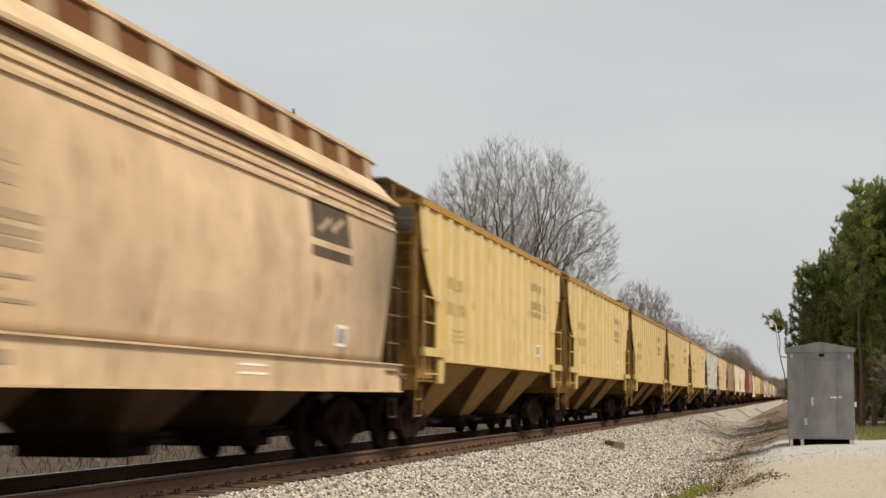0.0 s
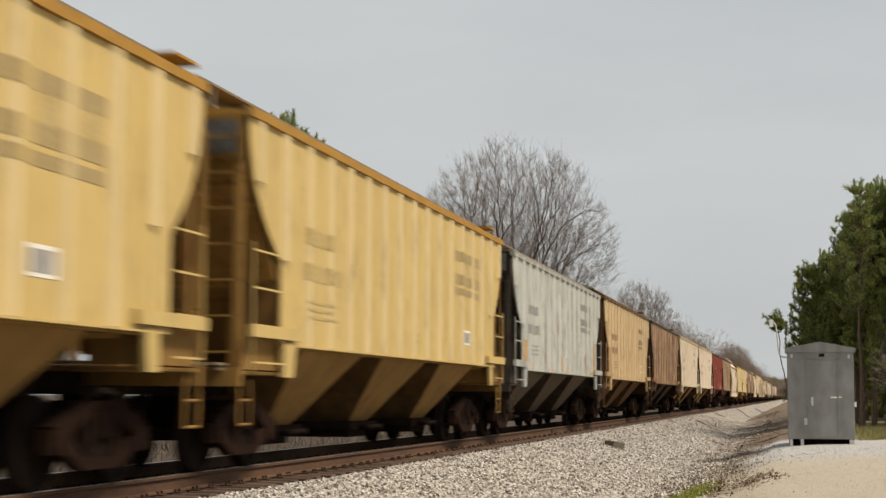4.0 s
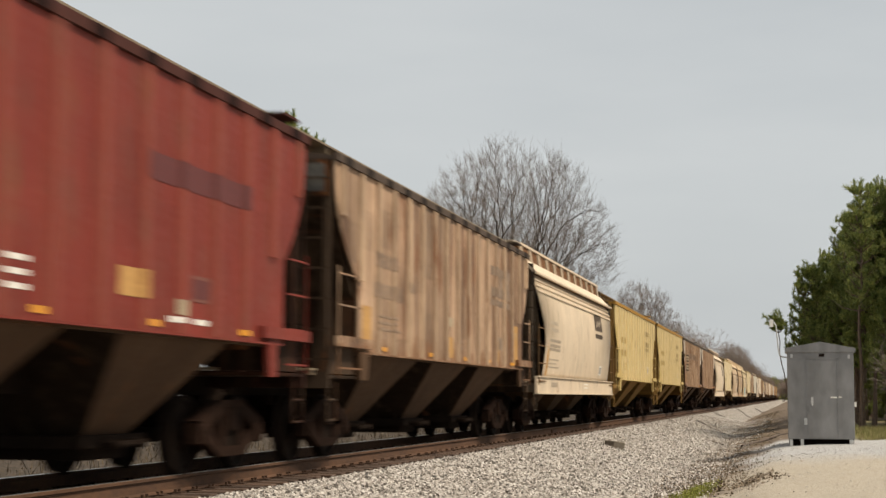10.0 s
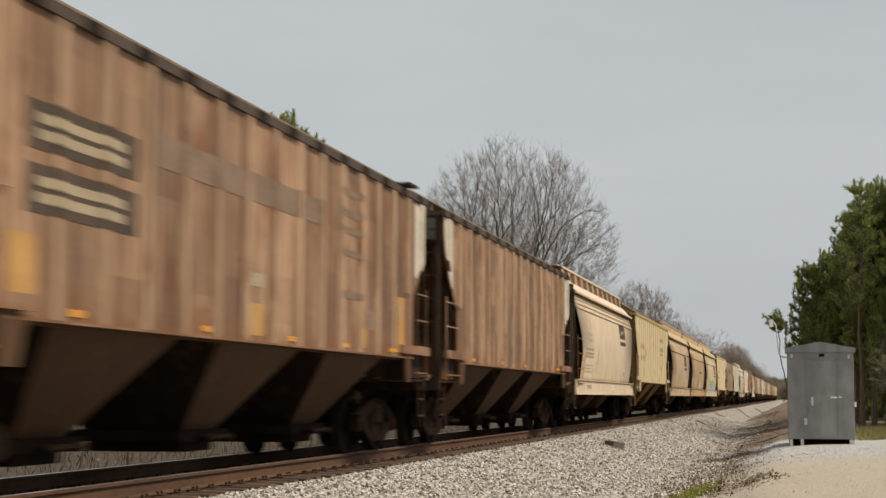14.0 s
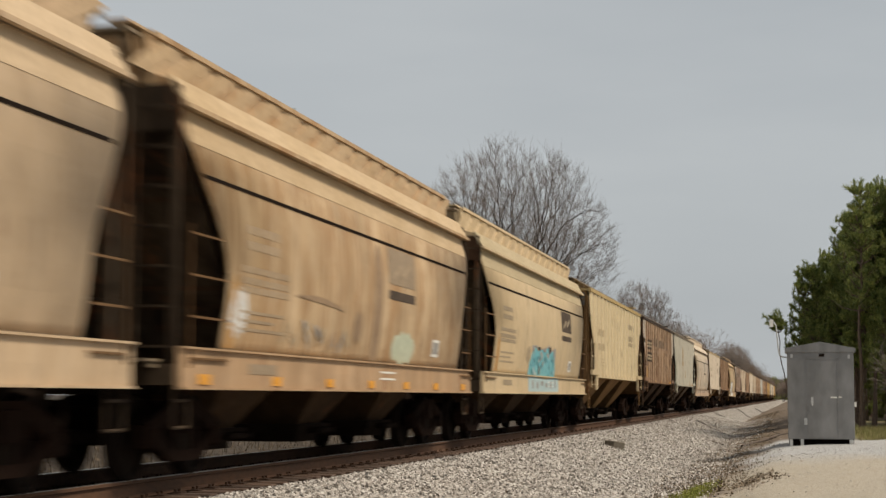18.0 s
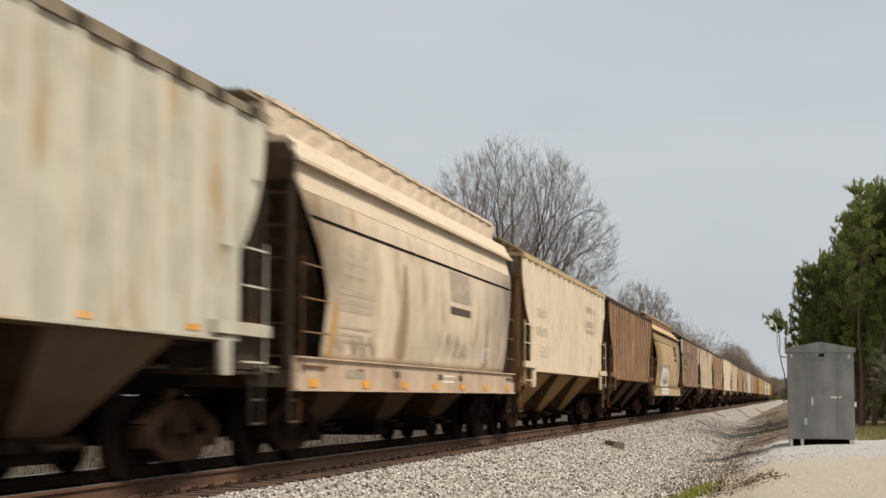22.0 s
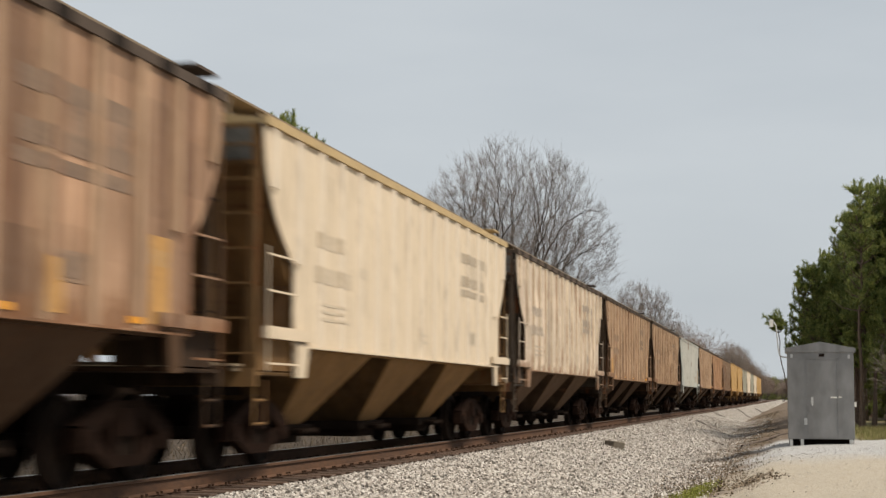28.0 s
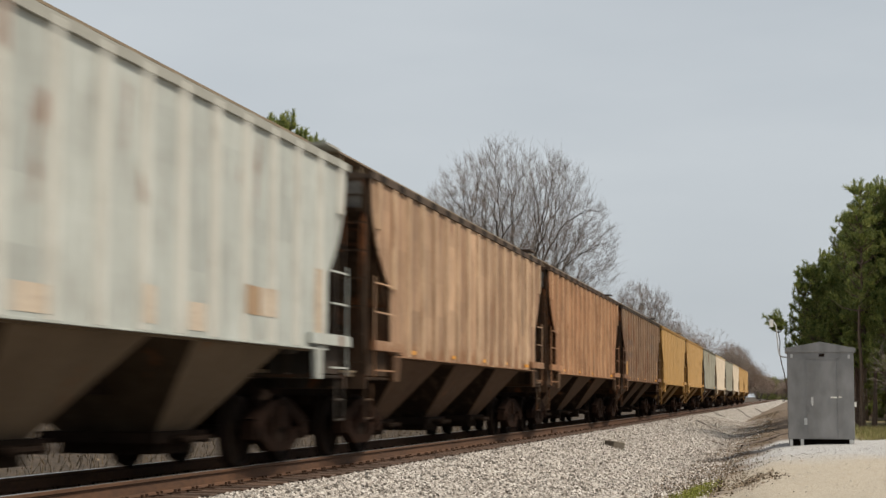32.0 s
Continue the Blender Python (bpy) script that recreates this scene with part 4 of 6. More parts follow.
def car_frame(car, kind):
    """What all the cars have in common: ends, sills, ladders, couplers, trucks."""
    P = M["slot"]
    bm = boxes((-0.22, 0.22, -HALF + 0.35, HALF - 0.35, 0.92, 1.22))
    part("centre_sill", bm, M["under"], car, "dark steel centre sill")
    for e in (-1, 1):
        bm = bmesh.new()
        a, b = END_TOP - 0.02, HALF - 2.75
        pts = [(-1.47, e * a, 3.72), (1.47, e * a, 3.72), (1.47, e * b, 1.45), (-1.47, e * b, 1.45)]
        hexa(bm, pts, [(p[0], p[1] - e * 0.04, p[2] + 0.05) for p in pts])
        box(bm, -1.47, 1.47, e * a - 0.03, e * a + 0.03, 3.70, 4.2)
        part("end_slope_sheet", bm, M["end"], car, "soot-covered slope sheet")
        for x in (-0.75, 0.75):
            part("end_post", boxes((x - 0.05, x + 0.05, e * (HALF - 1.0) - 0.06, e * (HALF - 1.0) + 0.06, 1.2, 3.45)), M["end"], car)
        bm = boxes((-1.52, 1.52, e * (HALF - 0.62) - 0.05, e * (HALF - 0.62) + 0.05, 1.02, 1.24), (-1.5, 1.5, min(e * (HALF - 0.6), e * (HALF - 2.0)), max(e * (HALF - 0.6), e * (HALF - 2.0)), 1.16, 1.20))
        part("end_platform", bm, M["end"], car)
        bm = boxes((-1.35, 1.35, e * (HALF - 0.45) - 0.16, e * (HALF - 0.45) + 0.16, 1.26, 1.29))
        for x in (-1.3, -0.45, 0.45, 1.3):
            box(bm, x - 0.03, x + 0.03, e * (HALF - 0.5) - 0.1, e * (HALF - 0.5) + 0.1, 1.2, 1.26)
        part("crossover_step", bm, M["grating"], car)
        bm = boxes((-0.13, 0.13, min(e * (HALF - 0.62), e * (HALF - 0.16)), max(e * (HALF - 0.62), e * (HALF - 0.16)), 0.80, 0.96))
        box(bm, -0.2, 0.13, min(e * (HALF - 0.2), e * (HALF + 0.06)), max(e * (HALF - 0.2), e * (HALF + 0.06)), 0.76, 1.0)
        rod(bm, (0.35, e * (HALF - 0.5), 0.85), (0.42, e * (HALF - 0.25), 0.42), 0.025)
        rod(bm, (0.42, e * (HALF - 0.25), 0.42), (0.3, e * (HALF - 0.02), 0.36), 0.025)
        part("coupler", bm, M["under"], car, "rusty knuckle coupler with air hose")
        for s in (-1, 1):
            y = e * (HALF - 0.80)
            bm = boxes((s * 1.40 - 0.04, s * 1.40 + 0.04, y - 0.05, y + 0.05, 1.05, 3.74))
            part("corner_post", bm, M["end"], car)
            far = lambda z: (tail_y(z, kind == "round") + 0.02) if e > 0 else -(end_y(z, kind == "round") + 0.02)
            bm = bmesh.new()
            rungs(bm, (0.0, 0.006, 1.0), (1.30, 1.74, 2.18, 2.62), lambda u, v, w: (s * w, y + u * (far(v) - y), v), 1.585, 1.613)
            part("side_ladder", bm, M["lower"] if kind == "round" else P, car)
            bm = bmesh.new()
            rungs(bm, (1.02, 1.05, 1.49, 1.52), (1.42, 1.84, 2.26, 2.68, 3.1, 3.52, 3.94), lambda u, v, w: (s * u, e * w, v), HALF - 0.675, HALF - 0.645)
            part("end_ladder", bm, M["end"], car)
            bm = bmesh.new()
            for u in (0.62, 1.02):
                rod(bm, (s * 1.5, e * (HALF - u), 1.1), (s * 1.5, e * (HALF - u), 0.58), 0.018)
            for z in (0.58, 0.86):
                rod(bm, (s * 1.5, e * (HALF - 0.62), z), (s * 1.5, e * (HALF - 1.02), z), 0.018)
            part("sill_step", bm, M["end"], car)
            if kind != "round" and s > 0:
                ys = sorted((e * (HALF - 0.75), e * (HALF - 1.98)))
                part("end_skirt", boxes((s * 1.47 - 0.012, s * 1.47 + 0.012, *ys, 1.22, 1.60)), M["end"], car, "grimy side plate of the end platform, painted dark for its shade")
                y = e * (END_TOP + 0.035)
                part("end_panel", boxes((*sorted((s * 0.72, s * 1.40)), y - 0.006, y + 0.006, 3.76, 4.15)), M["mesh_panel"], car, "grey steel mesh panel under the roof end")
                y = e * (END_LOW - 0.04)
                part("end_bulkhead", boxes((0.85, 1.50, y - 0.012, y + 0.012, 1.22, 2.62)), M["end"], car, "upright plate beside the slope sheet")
    bm = bmesh.new()
    rod(bm, (-0.9, HALF - 0.5, 2.5), (-0.9, HALF - 0.46, 2.5), 0.28, 0.28, 14)
    rod(bm, (-0.9, HALF - 0.9, 2.5), (-0.9, HALF - 0.46, 2.5), 0.03)
    part("brake_wheel", bm, M["under"], car, "dark hand-brake wheel")
    bm = bmesh.new()
    rod(bm, (-0.5, HALF - 3.0, 1.05), (-0.5, HALF - 2.1, 1.05), 0.2, 0.2, 12)
    part("air_tank", bm, M["under"], car)
    part("brake_valve", boxes((0.3, 0.6, HALF - 3.1, HALF - 2.7, 0.9, 1.2)), M["under"], car)
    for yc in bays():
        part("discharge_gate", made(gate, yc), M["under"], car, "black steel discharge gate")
    for e in (-1, 1):
        truck(car, e * (HALF - 2.08))


def ribbed_hopper(ribs):
    car = new("hopper_car")
    P = M["slot"]
    car_frame(car, "ribbed")
    for s in (-1, 1):
        sheet_ob = part("side_sheet", made(side_sheet, s), P, car)
        w = RIB_W
        for y in rib_places(ribs) if s > 0 else ():
            bm = made(prism, [(y - w * 0.62, 0.0), (y - w * 0.4, RIB_D), (y + w * 0.4, RIB_D), (y + w * 0.62, 0.0)], lambda u, v, q: (SIDE + v - 0.002, u, q), rib_low(y), 4.17)
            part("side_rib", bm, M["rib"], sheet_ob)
        bm = boxes((s * 1.49 - 0.03, s * 1.49 + 0.02, -END_LOW, END_LOW + 0.36, 1.50, 1.60))
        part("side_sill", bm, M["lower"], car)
        bm = boxes((s * 1.56 - 0.04, s * 1.56 + 0.04, -END_LOW + 0.1, END_LOW + 0.2, 1.526, 1.548))
        part("sill_flange", bm, P, car)
        bm = bmesh.new()
        box(bm, s * 1.55 - 0.04, s * 1.55 + 0.045, -END_TOP - 0.03, END_TOP + 0.03, 4.187, 4.295)
        chord = part("top_chord", bm, M["edge"], car, "stained roof edge")
        for k in range(14 if s > 0 else 0):
            y = -END_TOP + 0.55 + k * (2 * END_TOP - 1.1) / 13
            part("roof_edge_gap", boxes((1.593, 1.599, y - 0.18, y + 0.18, 4.19, 4.297)), M["gap"], chord)
        for e in (-1, 1):
            bm = bmesh.new()
            ys = sorted((e * (HALF - 0.72), e * (HALF - 2.55)))
            box(bm, s * 1.60 - 0.035, s * 1.60 + 0.035, *ys, 1.60, 1.74)
            part("bolster_beam", bm, P, car)
            ya, yb, yc = HALF - 1.98, HALF - (2.50 if e < 0 else 2.30), HALF - (2.36 if e < 0 else 2.24)
            low, high = [[(s * x, e * y, z) for x, y in ((1.54, ya), (1.60, ya), (1.60, q), (1.54, q))] for q, z in ((yc, 1.14), (yb, 1.57))]
            part("jacking_pad", made(hexa, low, high), M["pad"], car)
    for yc in bays():
        b = part("hopper_bay", made(bay, yc), M["lower"], car, "dust-browned hopper bay, darkened for its shade")
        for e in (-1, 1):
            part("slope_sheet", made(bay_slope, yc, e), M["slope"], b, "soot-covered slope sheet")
    roof_parts(car, 4.26, 4.40)
    return car


def roof_parts(car, z_edge, z_top):
    P = M["slot"]
    bm = bmesh.new()
    prism(bm, [(-1.55, z_edge - 0.05), (1.55, z_edge - 0.05), (1.55, z_edge), (0.5, z_top), (-0.5, z_top), (-1.55, z_edge)], lambda u, v, w: (u, w, v), -END_TOP, END_TOP)
    part("roof", bm, M["edge"], car)
    bm = bmesh.new()
    for k in range(5):
        y = (-6.6 + 3.3 * k) * HALF / 9
        box(bm, -0.42, 0.42, y - 1.5, y + 1.5, z_top, z_top + 0.07)
        box(bm, -0.46, 0.46, y - 0.05, y + 0.05, z_top, z_top + 0.1)
    part("roof_hatch", bm, P, car)
    for s in (-1, 1):
        bm = boxes((s * 0.85 - 0.22, s * 0.85 + 0.22, -HALF + 0.28, HALF - 0.28, z_top + 0.18, z_top + 0.21))
        for k in range(15):
            y = -END_TOP + 0.1 + k * (2 * END_TOP - 0.2) / 14
            box(bm, s * 0.85 - 0.2, s * 0.85 + 0.2, y - 0.03, y + 0.03, z_top - 0.1, z_top + 0.18)
        part("running_board", bm, M["grating"], car)
    for e in (-1, 1):
        if e > 0:
            part("end_walkway", boxes((-1.36, 1.36, HALF - 1.1, HALF - 0.42, z_top + 0.14, z_top + 0.175)), M["edge"], car, "stained end walkway")
        else:
            part("end_walkway", boxes((-1.0, 1.0, -HALF + 0.35, -HALF + 0.7, z_top - 0.03, z_top)), M["edge"], car, "stained end walkway")


def round_hopper(ridged):
    """A hopper with bulging smooth sides over a deep side sill and a high curved roof."""
    car = new("hopper_car")
    P = M["slot"]
    car_frame(car, "round")
    hi = 4.72 if ridged else 4.78
    roof_line = [(1.53, 3.96), (1.13, 4.33), (1.105, 4.5), (1.08, 4.70), (0.9, 4.70)] if ridged else [(1.53, 3.96), (1.36, 4.26), (1.12, 4.32), (1.10, 4.56), (1.08, 4.76), (0.9, 4.76)]
    for s in (-1, 1):
        sheet_ob = part("side_sheet", made(side_sheet, s, True), P, car)
        sheet_ob.data.shade_smooth()
        for z in ((3.54, 3.68, 3.82) if ridged else (3.27,)):
            y, x = end_y(z, True) - 0.03, side_x(z, True)
            bm = boxes((s * x - 0.02, s * x + (0.035 if ridged else 0.012), -y, y, z - 0.02, z + 0.02))
            part("side_seam", bm, P if ridged else M["under"], sheet_ob, "" if ridged else "dark seam along the side")
        if not ridged:
            bm = bmesh.new()
            za, zb = 3.60, 3.95
            y = end_y(za, True) - 0.05
            xa, xb = side_x(za, True) + 0.004, side_x(zb, True) + 0.035
            hexa(bm, [(s * (xa - 0.03), -y, za), (s * xa, -y, za), (s * xa, y, za), (s * (xa - 0.03), y, za)], [(s * (xb - 0.06), -y, zb), (s * xb, -y, zb), (s * xb, y, zb), (s * (xb - 0.06), y, zb)])
            part("eave_band", bm, M["eave"], sheet_ob)
        bm = boxes((s * 1.55 - 0.03, s * 1.55 + 0.03, -HALF + 0.62, HALF - 0.62, 1.0, 1.40))
        sill = part("side_sill", bm, M["sill"], car)
        for z in (0.975, 1.398):
            part("sill_flange", boxes((s * 1.57 - 0.05, s * 1.57 + 0.05, -HALF + 0.62, HALF - 0.62, z, z + 0.024)), M["sill"], sill)
        bm = boxes((s * 1.52 - 0.04, s * 1.52 + 0.05, -END_TOP - 0.03, END_TOP + 0.03, 3.95, 4.0))
        part("top_chord", bm, P, car)
        bm = boxes((s * 1.08 - 0.02, s * 1.08 + 0.05, -END_TOP + 0.1, END_TOP - 0.1, hi - 0.03, hi + 0.03), (s * 0.95 - 0.12, s * 0.95 + 0.12, -HALF + 0.28, HALF - 0.28, hi, hi + 0.03))
        part("running_board", bm, P, car)
        count = 12 if ridged else 17
        for k in range(count):
            y = -END_TOP + 0.3 + k * (2 * END_TOP - 0.6) / (count - 1)
            w = 0.24 if ridged else 0.27
            slant = 0.0 if ridged else 2.3
            bm = bmesh.new()
            for (xa, za), (xb, zb) in zip(roof_line[1 if ridged else 2:], roof_line[2 if ridged else 3:]):
                d = slant * (za - 4.57)
                e = slant * (zb - 4.57)
                hexa(bm, [(s * (xa - 0.02), y - w + d, za), (s * (xa + 0.025), y - w + d, za), (s * (xa + 0.025), y + w + d, za), (s * (xa - 0.02), y + w + d, za)],
                     [(s * (xb - 0.02), y - w + e, zb + 0.02), (s * (xb + 0.025), y - w + e, zb + 0.02), (s * (xb + 0.025), y + w + e, zb + 0.02), (s * (xb - 0.02), y + w + e, zb + 0.02)])
            part("roof_band" if ridged else "roof_corrugation", bm, M["band"] if ridged else M["ripple"], car)
    bm = bmesh.new()
    prism(bm, [(-1.5, 3.95), (1.5, 3.95)] + roof_line + [(-x, z) for x, z in reversed(roof_line)], lambda u, v, w: (u, w, v), -END_TOP, END_TOP)
    part("roof", bm, M["edge"] if ridged else P, car, "" if not ridged else "dark brown roof")
    xt, zt = (1.14, 4.32) if ridged else (1.33, 4.26)
    for s in (-1, 1):
        y = END_TOP + 0.01
        bm = made(hexa, [(s * 1.50, -y, 3.95), (s * 1.55, -y, 3.98), (s * 1.55, y, 3.98), (s * 1.50, y, 3.95)], [(s * xt, -y, zt), (s * (xt + 0.05), -y, zt + 0.03), (s * (xt + 0.05), y, zt + 0.03), (s * xt, y, zt)])
        part("roof_slope", bm, P if ridged else M["eave"], car)
    for e in (-1, 1):
        ys = sorted((e * (HALF - 0.62), e * (HALF - 0.28)))
        part("end_walkway", boxes((-1.05, 1.05, *ys, 4.70, 4.74)), M["grating"], car)
        bm = bmesh.new()
        for x in (-1.0, 1.0):
            rod(bm, (x, e * (HALF - 0.45), 4.72), (x, e * (HALF - 0.75), 4.2), 0.03)
        part("walkway_strut", bm, P, car)
    for yc in bays():
        part("hopper_bay", made(bay, yc), M["slope"], car, "dirty dark brown hopper bay, shade put into its colour")
    return car


def rib_rise(y):
    """How far the ribbed side stands out at y."""
    off = min(abs(y - c) for c in rib_places(RIBS))
    return RIB_D * min(1.0, max(0.0, (RIB_W * 0.62 - off) / (RIB_W * 0.22)))


def mark(car, kind, name, y0, y1, low, high, material, label="", lift=0):
    """Paint on the side that follows the ribs or the bulge. y from the leading end; low and high are heights, or give them for 0 to 1 along it."""
    curved = callable(low) or callable(high)
    y0, y1 = y0 - HALF, y1 - HALF
    ys = {y0, y1}
    if curved:
        ys |= {y0 + (y1 - y0) * i / 36 for i in range(37)}
    if kind == "ribbed":
        ys |= {c + d for c in rib_places(RIBS) for d in (-RIB_W * 0.62, -RIB_W * 0.4, RIB_W * 0.4, RIB_W * 0.62) if y0 < c + d < y1}
    ys = sorted(ys)
    lows, highs = [[f((y - y0) / (y1 - y0)) if callable(f) else f for y in ys] for f in (low, high)]
    rows = 1 if kind == "ribbed" else max(1, round((max(highs) - min(lows)) / 0.14))
    on_sill = max(highs) < 1.41
    bm = bmesh.new()
    grid = []
    for y, za, zb in zip(ys, lows, highs):
        col = []
        for k in range(rows + 1):
            z = za + (zb - za) * k / rows
            x = SIDE + rib_rise(y) if kind == "ribbed" else (1.58 if on_sill else side_x(z, True))
            col.append(bm.verts.new((x + 0.005 + 0.003 * lift, y, z)))
        grid.append(col)
    for a, b in zip(grid, grid[1:]):
        for k in range(rows):
            bm.faces.new((a[k], b[k], b[k + 1], a[k + 1]))
    me_ob = link_mesh(name, bm, M[material])
    me_ob.parent = car
    return tagged(me_ob, label)


# the train, from the leading car: kind, paint, look of the markings, words for the label
TRAIN = [
    ("ridged", "pink", "dark"), ("rib", "yellow", "faint"), ("rib", "yellow", "faint"), ("rib", "yellow", "faint"), ("rib", "yellow", "faint"), ("rib", "yellow", "faint"),
    ("rib", "grey", "patchy"), ("rib", "ochre_tan", "faint"), ("rib", "brown", "patchy"), ("rib", "cream", "faint"), ("rib", "cream", "faint"), ("rib", "red", "red"),
    ("rib", "sienna", "patchy"), ("ridged", "shell", "dark"), ("rib", "yellow", "faint"), ("rib", "yellow", "faint"), ("rib", "brown", "letters"), ("rib", "brown", "pale_ends"),
    ("ridged", "shell", "dark"), ("rib", "sand", "faint"), ("smooth", "pink", "dark"), ("smooth", "rusted_pink", "daubed"), ("smooth_long", "pale_tan", "turquoise"), ("rib", "sand", "faint"),
    ("rib", "sienna", "letters"), ("rib", "stained", "plain"), ("smooth_long", "stained_shell", "scribbled"), ("rib", "cream", "faint"), ("rib", "chestnut", "plain"), ("ridged", "tan", "white"),
    ("rib", "plum", "letters"), ("rib", "pale_rust", "plain"), ("rib", "brown", "patchy"), ("rib", "cream", "faint"), ("rib", "pale_rust", "faint"), ("rib", "rustbrown", "patchy"),
    ("rib", "rustbrown", "faint"), ("rib", "grey", "bare"), ("rib", "rustbrown", "plain"), ("rib", "russet", "plain"), ("rib", "umber", "patchy"), ("rib", "ochre", "plain"),
    ("rib", "ochre", "plain"), ("rib", "slate", "plain"), ("rib", "cream", "plain"), ("rib", "slate", "plain"), ("rib", "cream", "plain"), ("rib", "ochre", "plain"), ("rib", "ochre", "plain"),
]
# the distance of the middle of the gap before each car from the camera at the start
GAP = [7.75, 25.53, 43.72, 61.88, 79.85, 97.81, 115.75, 133.66, 151.5, 169.57, 187.58, 205.56, 223.44, 241.21, 258.74, 276.48, 294.63, 312.46, 330.45, 348.34, 366.36, 382.69, 398.99, 416.45, 434.5, 452.27, 469.99, 487.22, 505.24, 522.98, 540.72, 558.52, 576.51, 594.48, 612.31, 630.31, 648.09, 666.13, 683.95, 701.81, 719.67, 737.69, 755.66, 773.63, 791.6, 809.57, 827.53, 845.49, 863.44, 881.39]
WORDS = {"pink": "pinkish tan", "rusted_pink": "rust-stained tan", "stained_shell": "brown-stained pale cream", "yellow": "yellow", "grey": "rust-stained pale grey", "tan": "tan", "ochre_tan": "brownish tan", "pale_tan": "pale tan", "chestnut": "streaky chestnut-brown", "sienna": "streaky rust-brown", "brown": "weathered brown", "cream": "cream", "red": "oxide red", "rustbrown": "rusty tan-brown",
         "shell": "pale cream", "sand": "sand-coloured", "pale_rust": "pale rust-streaked", "ochre": "ochre yellow", "slate": "grey-green", "russet": "red-brown", "umber": "dark brown", "plum": "blotchy dark brown", "stained": "rust-stained cream-grey"}
SHAPES = {"rib": "covered hopper railcar with ribbed steel sides", "ridged": "covered hopper railcar with bulging ridged sides", "smooth": "short covered hopper railcar with bulging smooth sides", "smooth_long": "covered hopper railcar with bulging smooth sides"}
RIBS = 17


def gone(t):
    """How far the train has come since the start."""
    u = t / 32.0
    return u * (648.206 + u * (-14.434 + u * (79.316 + u * (-79.070 + u * (27.496)))))


def markings(car, shape, look_name, colour):
    set_length(HALVES[shape])
    k = "ribbed" if shape == "rib" else "round"
    fit = HALF / 8.96
    put = lambda name, y0, y1, *a: mark(car, k, name, y0 * fit, y1 * fit, *a)
    row = lambda name, y0, y1, n, z0, z1, m, label="": [put(name, y0 + (y1 - y0) * i / n, y0 + (y1 - y0) * (i + 0.78) / n, z0, z1, m, label) for i in range(n)]
    smudged = look_name in ("daubed", "scribbled")
    if k == "ribbed" and look_name in ("faint", "patchy"):
        row("reporting_mark", 2.95, 4.2, 4, 2.89, 3.10, "ghost", "faded reporting-mark bar")
        row("reporting_mark", 2.85, 4.7, 6, 2.42, 2.64, "ghost", "faded reporting-mark bar")
        put("reporting_mark", 5.0, 5.5, 2.62, 2.78, "ghost", "faded reporting-mark bar")
        for y1, z in ((4.4, 2.12), (4.1, 2.02), (4.5, 1.92)):
            put("data_line", 3.0, y1, z, z + 0.035, "ghost")
        put("data_line", 9.1, 9.5, 1.92, 1.97, "ghost")
        put("data_line", 9.1, 9.5, 1.80, 1.85, "ghost")
        for a, b in ((12.4, 12.95), (13.25, 13.8), (14.1, 14.7)):
            put("emblem_bar", a, b, 3.47, 3.66, "bar", "faded block of an emblem")
        for a, b in ((13.35, 13.75), (14.2, 14.6)):
            put("emblem_bar", a, b, 3.2, 3.47, "ghost", "faded block of an emblem")
        for a, b in ((12.4, 12.9), (13.25, 13.8), (14.1, 14.7)):
            put("emblem_bar", a, b, 3.02, 3.22, "bar", "faded block of an emblem")
        for a, b in ((12.35, 12.95), (13.2, 13.8), (14.05, 14.7)):
            put("emblem_bar", a, b, 2.83, 2.96, "bar", "faded bar under an emblem")
    if k == "round":
        faded = "ghost" if smudged else "bar"
        upper = "bar" if look_name == "turquoise" else "ghost"
        for z in (2.60, 2.78):
            row("reporting_mark", 2.8, 4.1, 4, z, z + 0.10, upper, "faded reporting-mark bar")
        for z in (2.10, 2.20, 2.33):
            row("reporting_mark", 2.6, 4.55, 6, z, z + 0.075, faded, "faded reporting-mark bar")
        for y1, z in ((4.4, 1.86), (4.0, 1.76), (4.5, 1.66)):
            put("data_line", 2.7, y1, z, z + 0.035, "ghost")
        ye, ze = {"daubed": 10.0, "scribbled": 10.1}.get(look_name, {"ridged": 12.3, "smooth_long": 12.0, "smooth": 11.6}[shape]), 0.30 if shape == "ridged" else -0.04
        put("emblem_panel", ye, ye + 1.9, 2.70 + ze, 3.26 + ze, "bar" if smudged else "dark_bar", "dark faded emblem panel")
        for d, h in ((0.35, 0.0), (1.0, 0.05)):
            put("emblem_bar", ye + d, ye + d + 0.6, lambda u: 2.78 + ze + h + 0.2 * u, lambda u: 2.86 + ze + h + 0.2 * u, "ghost", "pale slanted bar of an emblem", 1)
        put("emblem_bar", ye, ye + 1.9, 2.46 + ze, 2.60 + ze, "dark_bar", "dark bar under an emblem")
        put("data_panel", 13.6, 14.2, 1.60, 1.90, "white_bar", "small data panel")
        put("data_panel", 13.68, 14.12, 1.65, 1.85, "grey_spray", "grey centre of a data panel", 1)
        put("data_panel", 3.0, 4.1, 1.16, 1.28, "bar", "faded stencil bar")
        put("data_line", 9.6, 10.6, 1.26, 1.29, "white_bar")
        put("data_line", 9.6, 10.6, 1.16, 1.19, "white_bar")
        put("rust_patch", 2.25, 2.55, 1.45, lambda u: 2.3 - 0.5 * abs(u - 0.5), "amber", "rusty orange stain")
    elif look_name not in ("plain", "pale_ends", "bare"):
        pale = "white_bar" if colour in ("yellow", "ochre_tan") else "ghost"
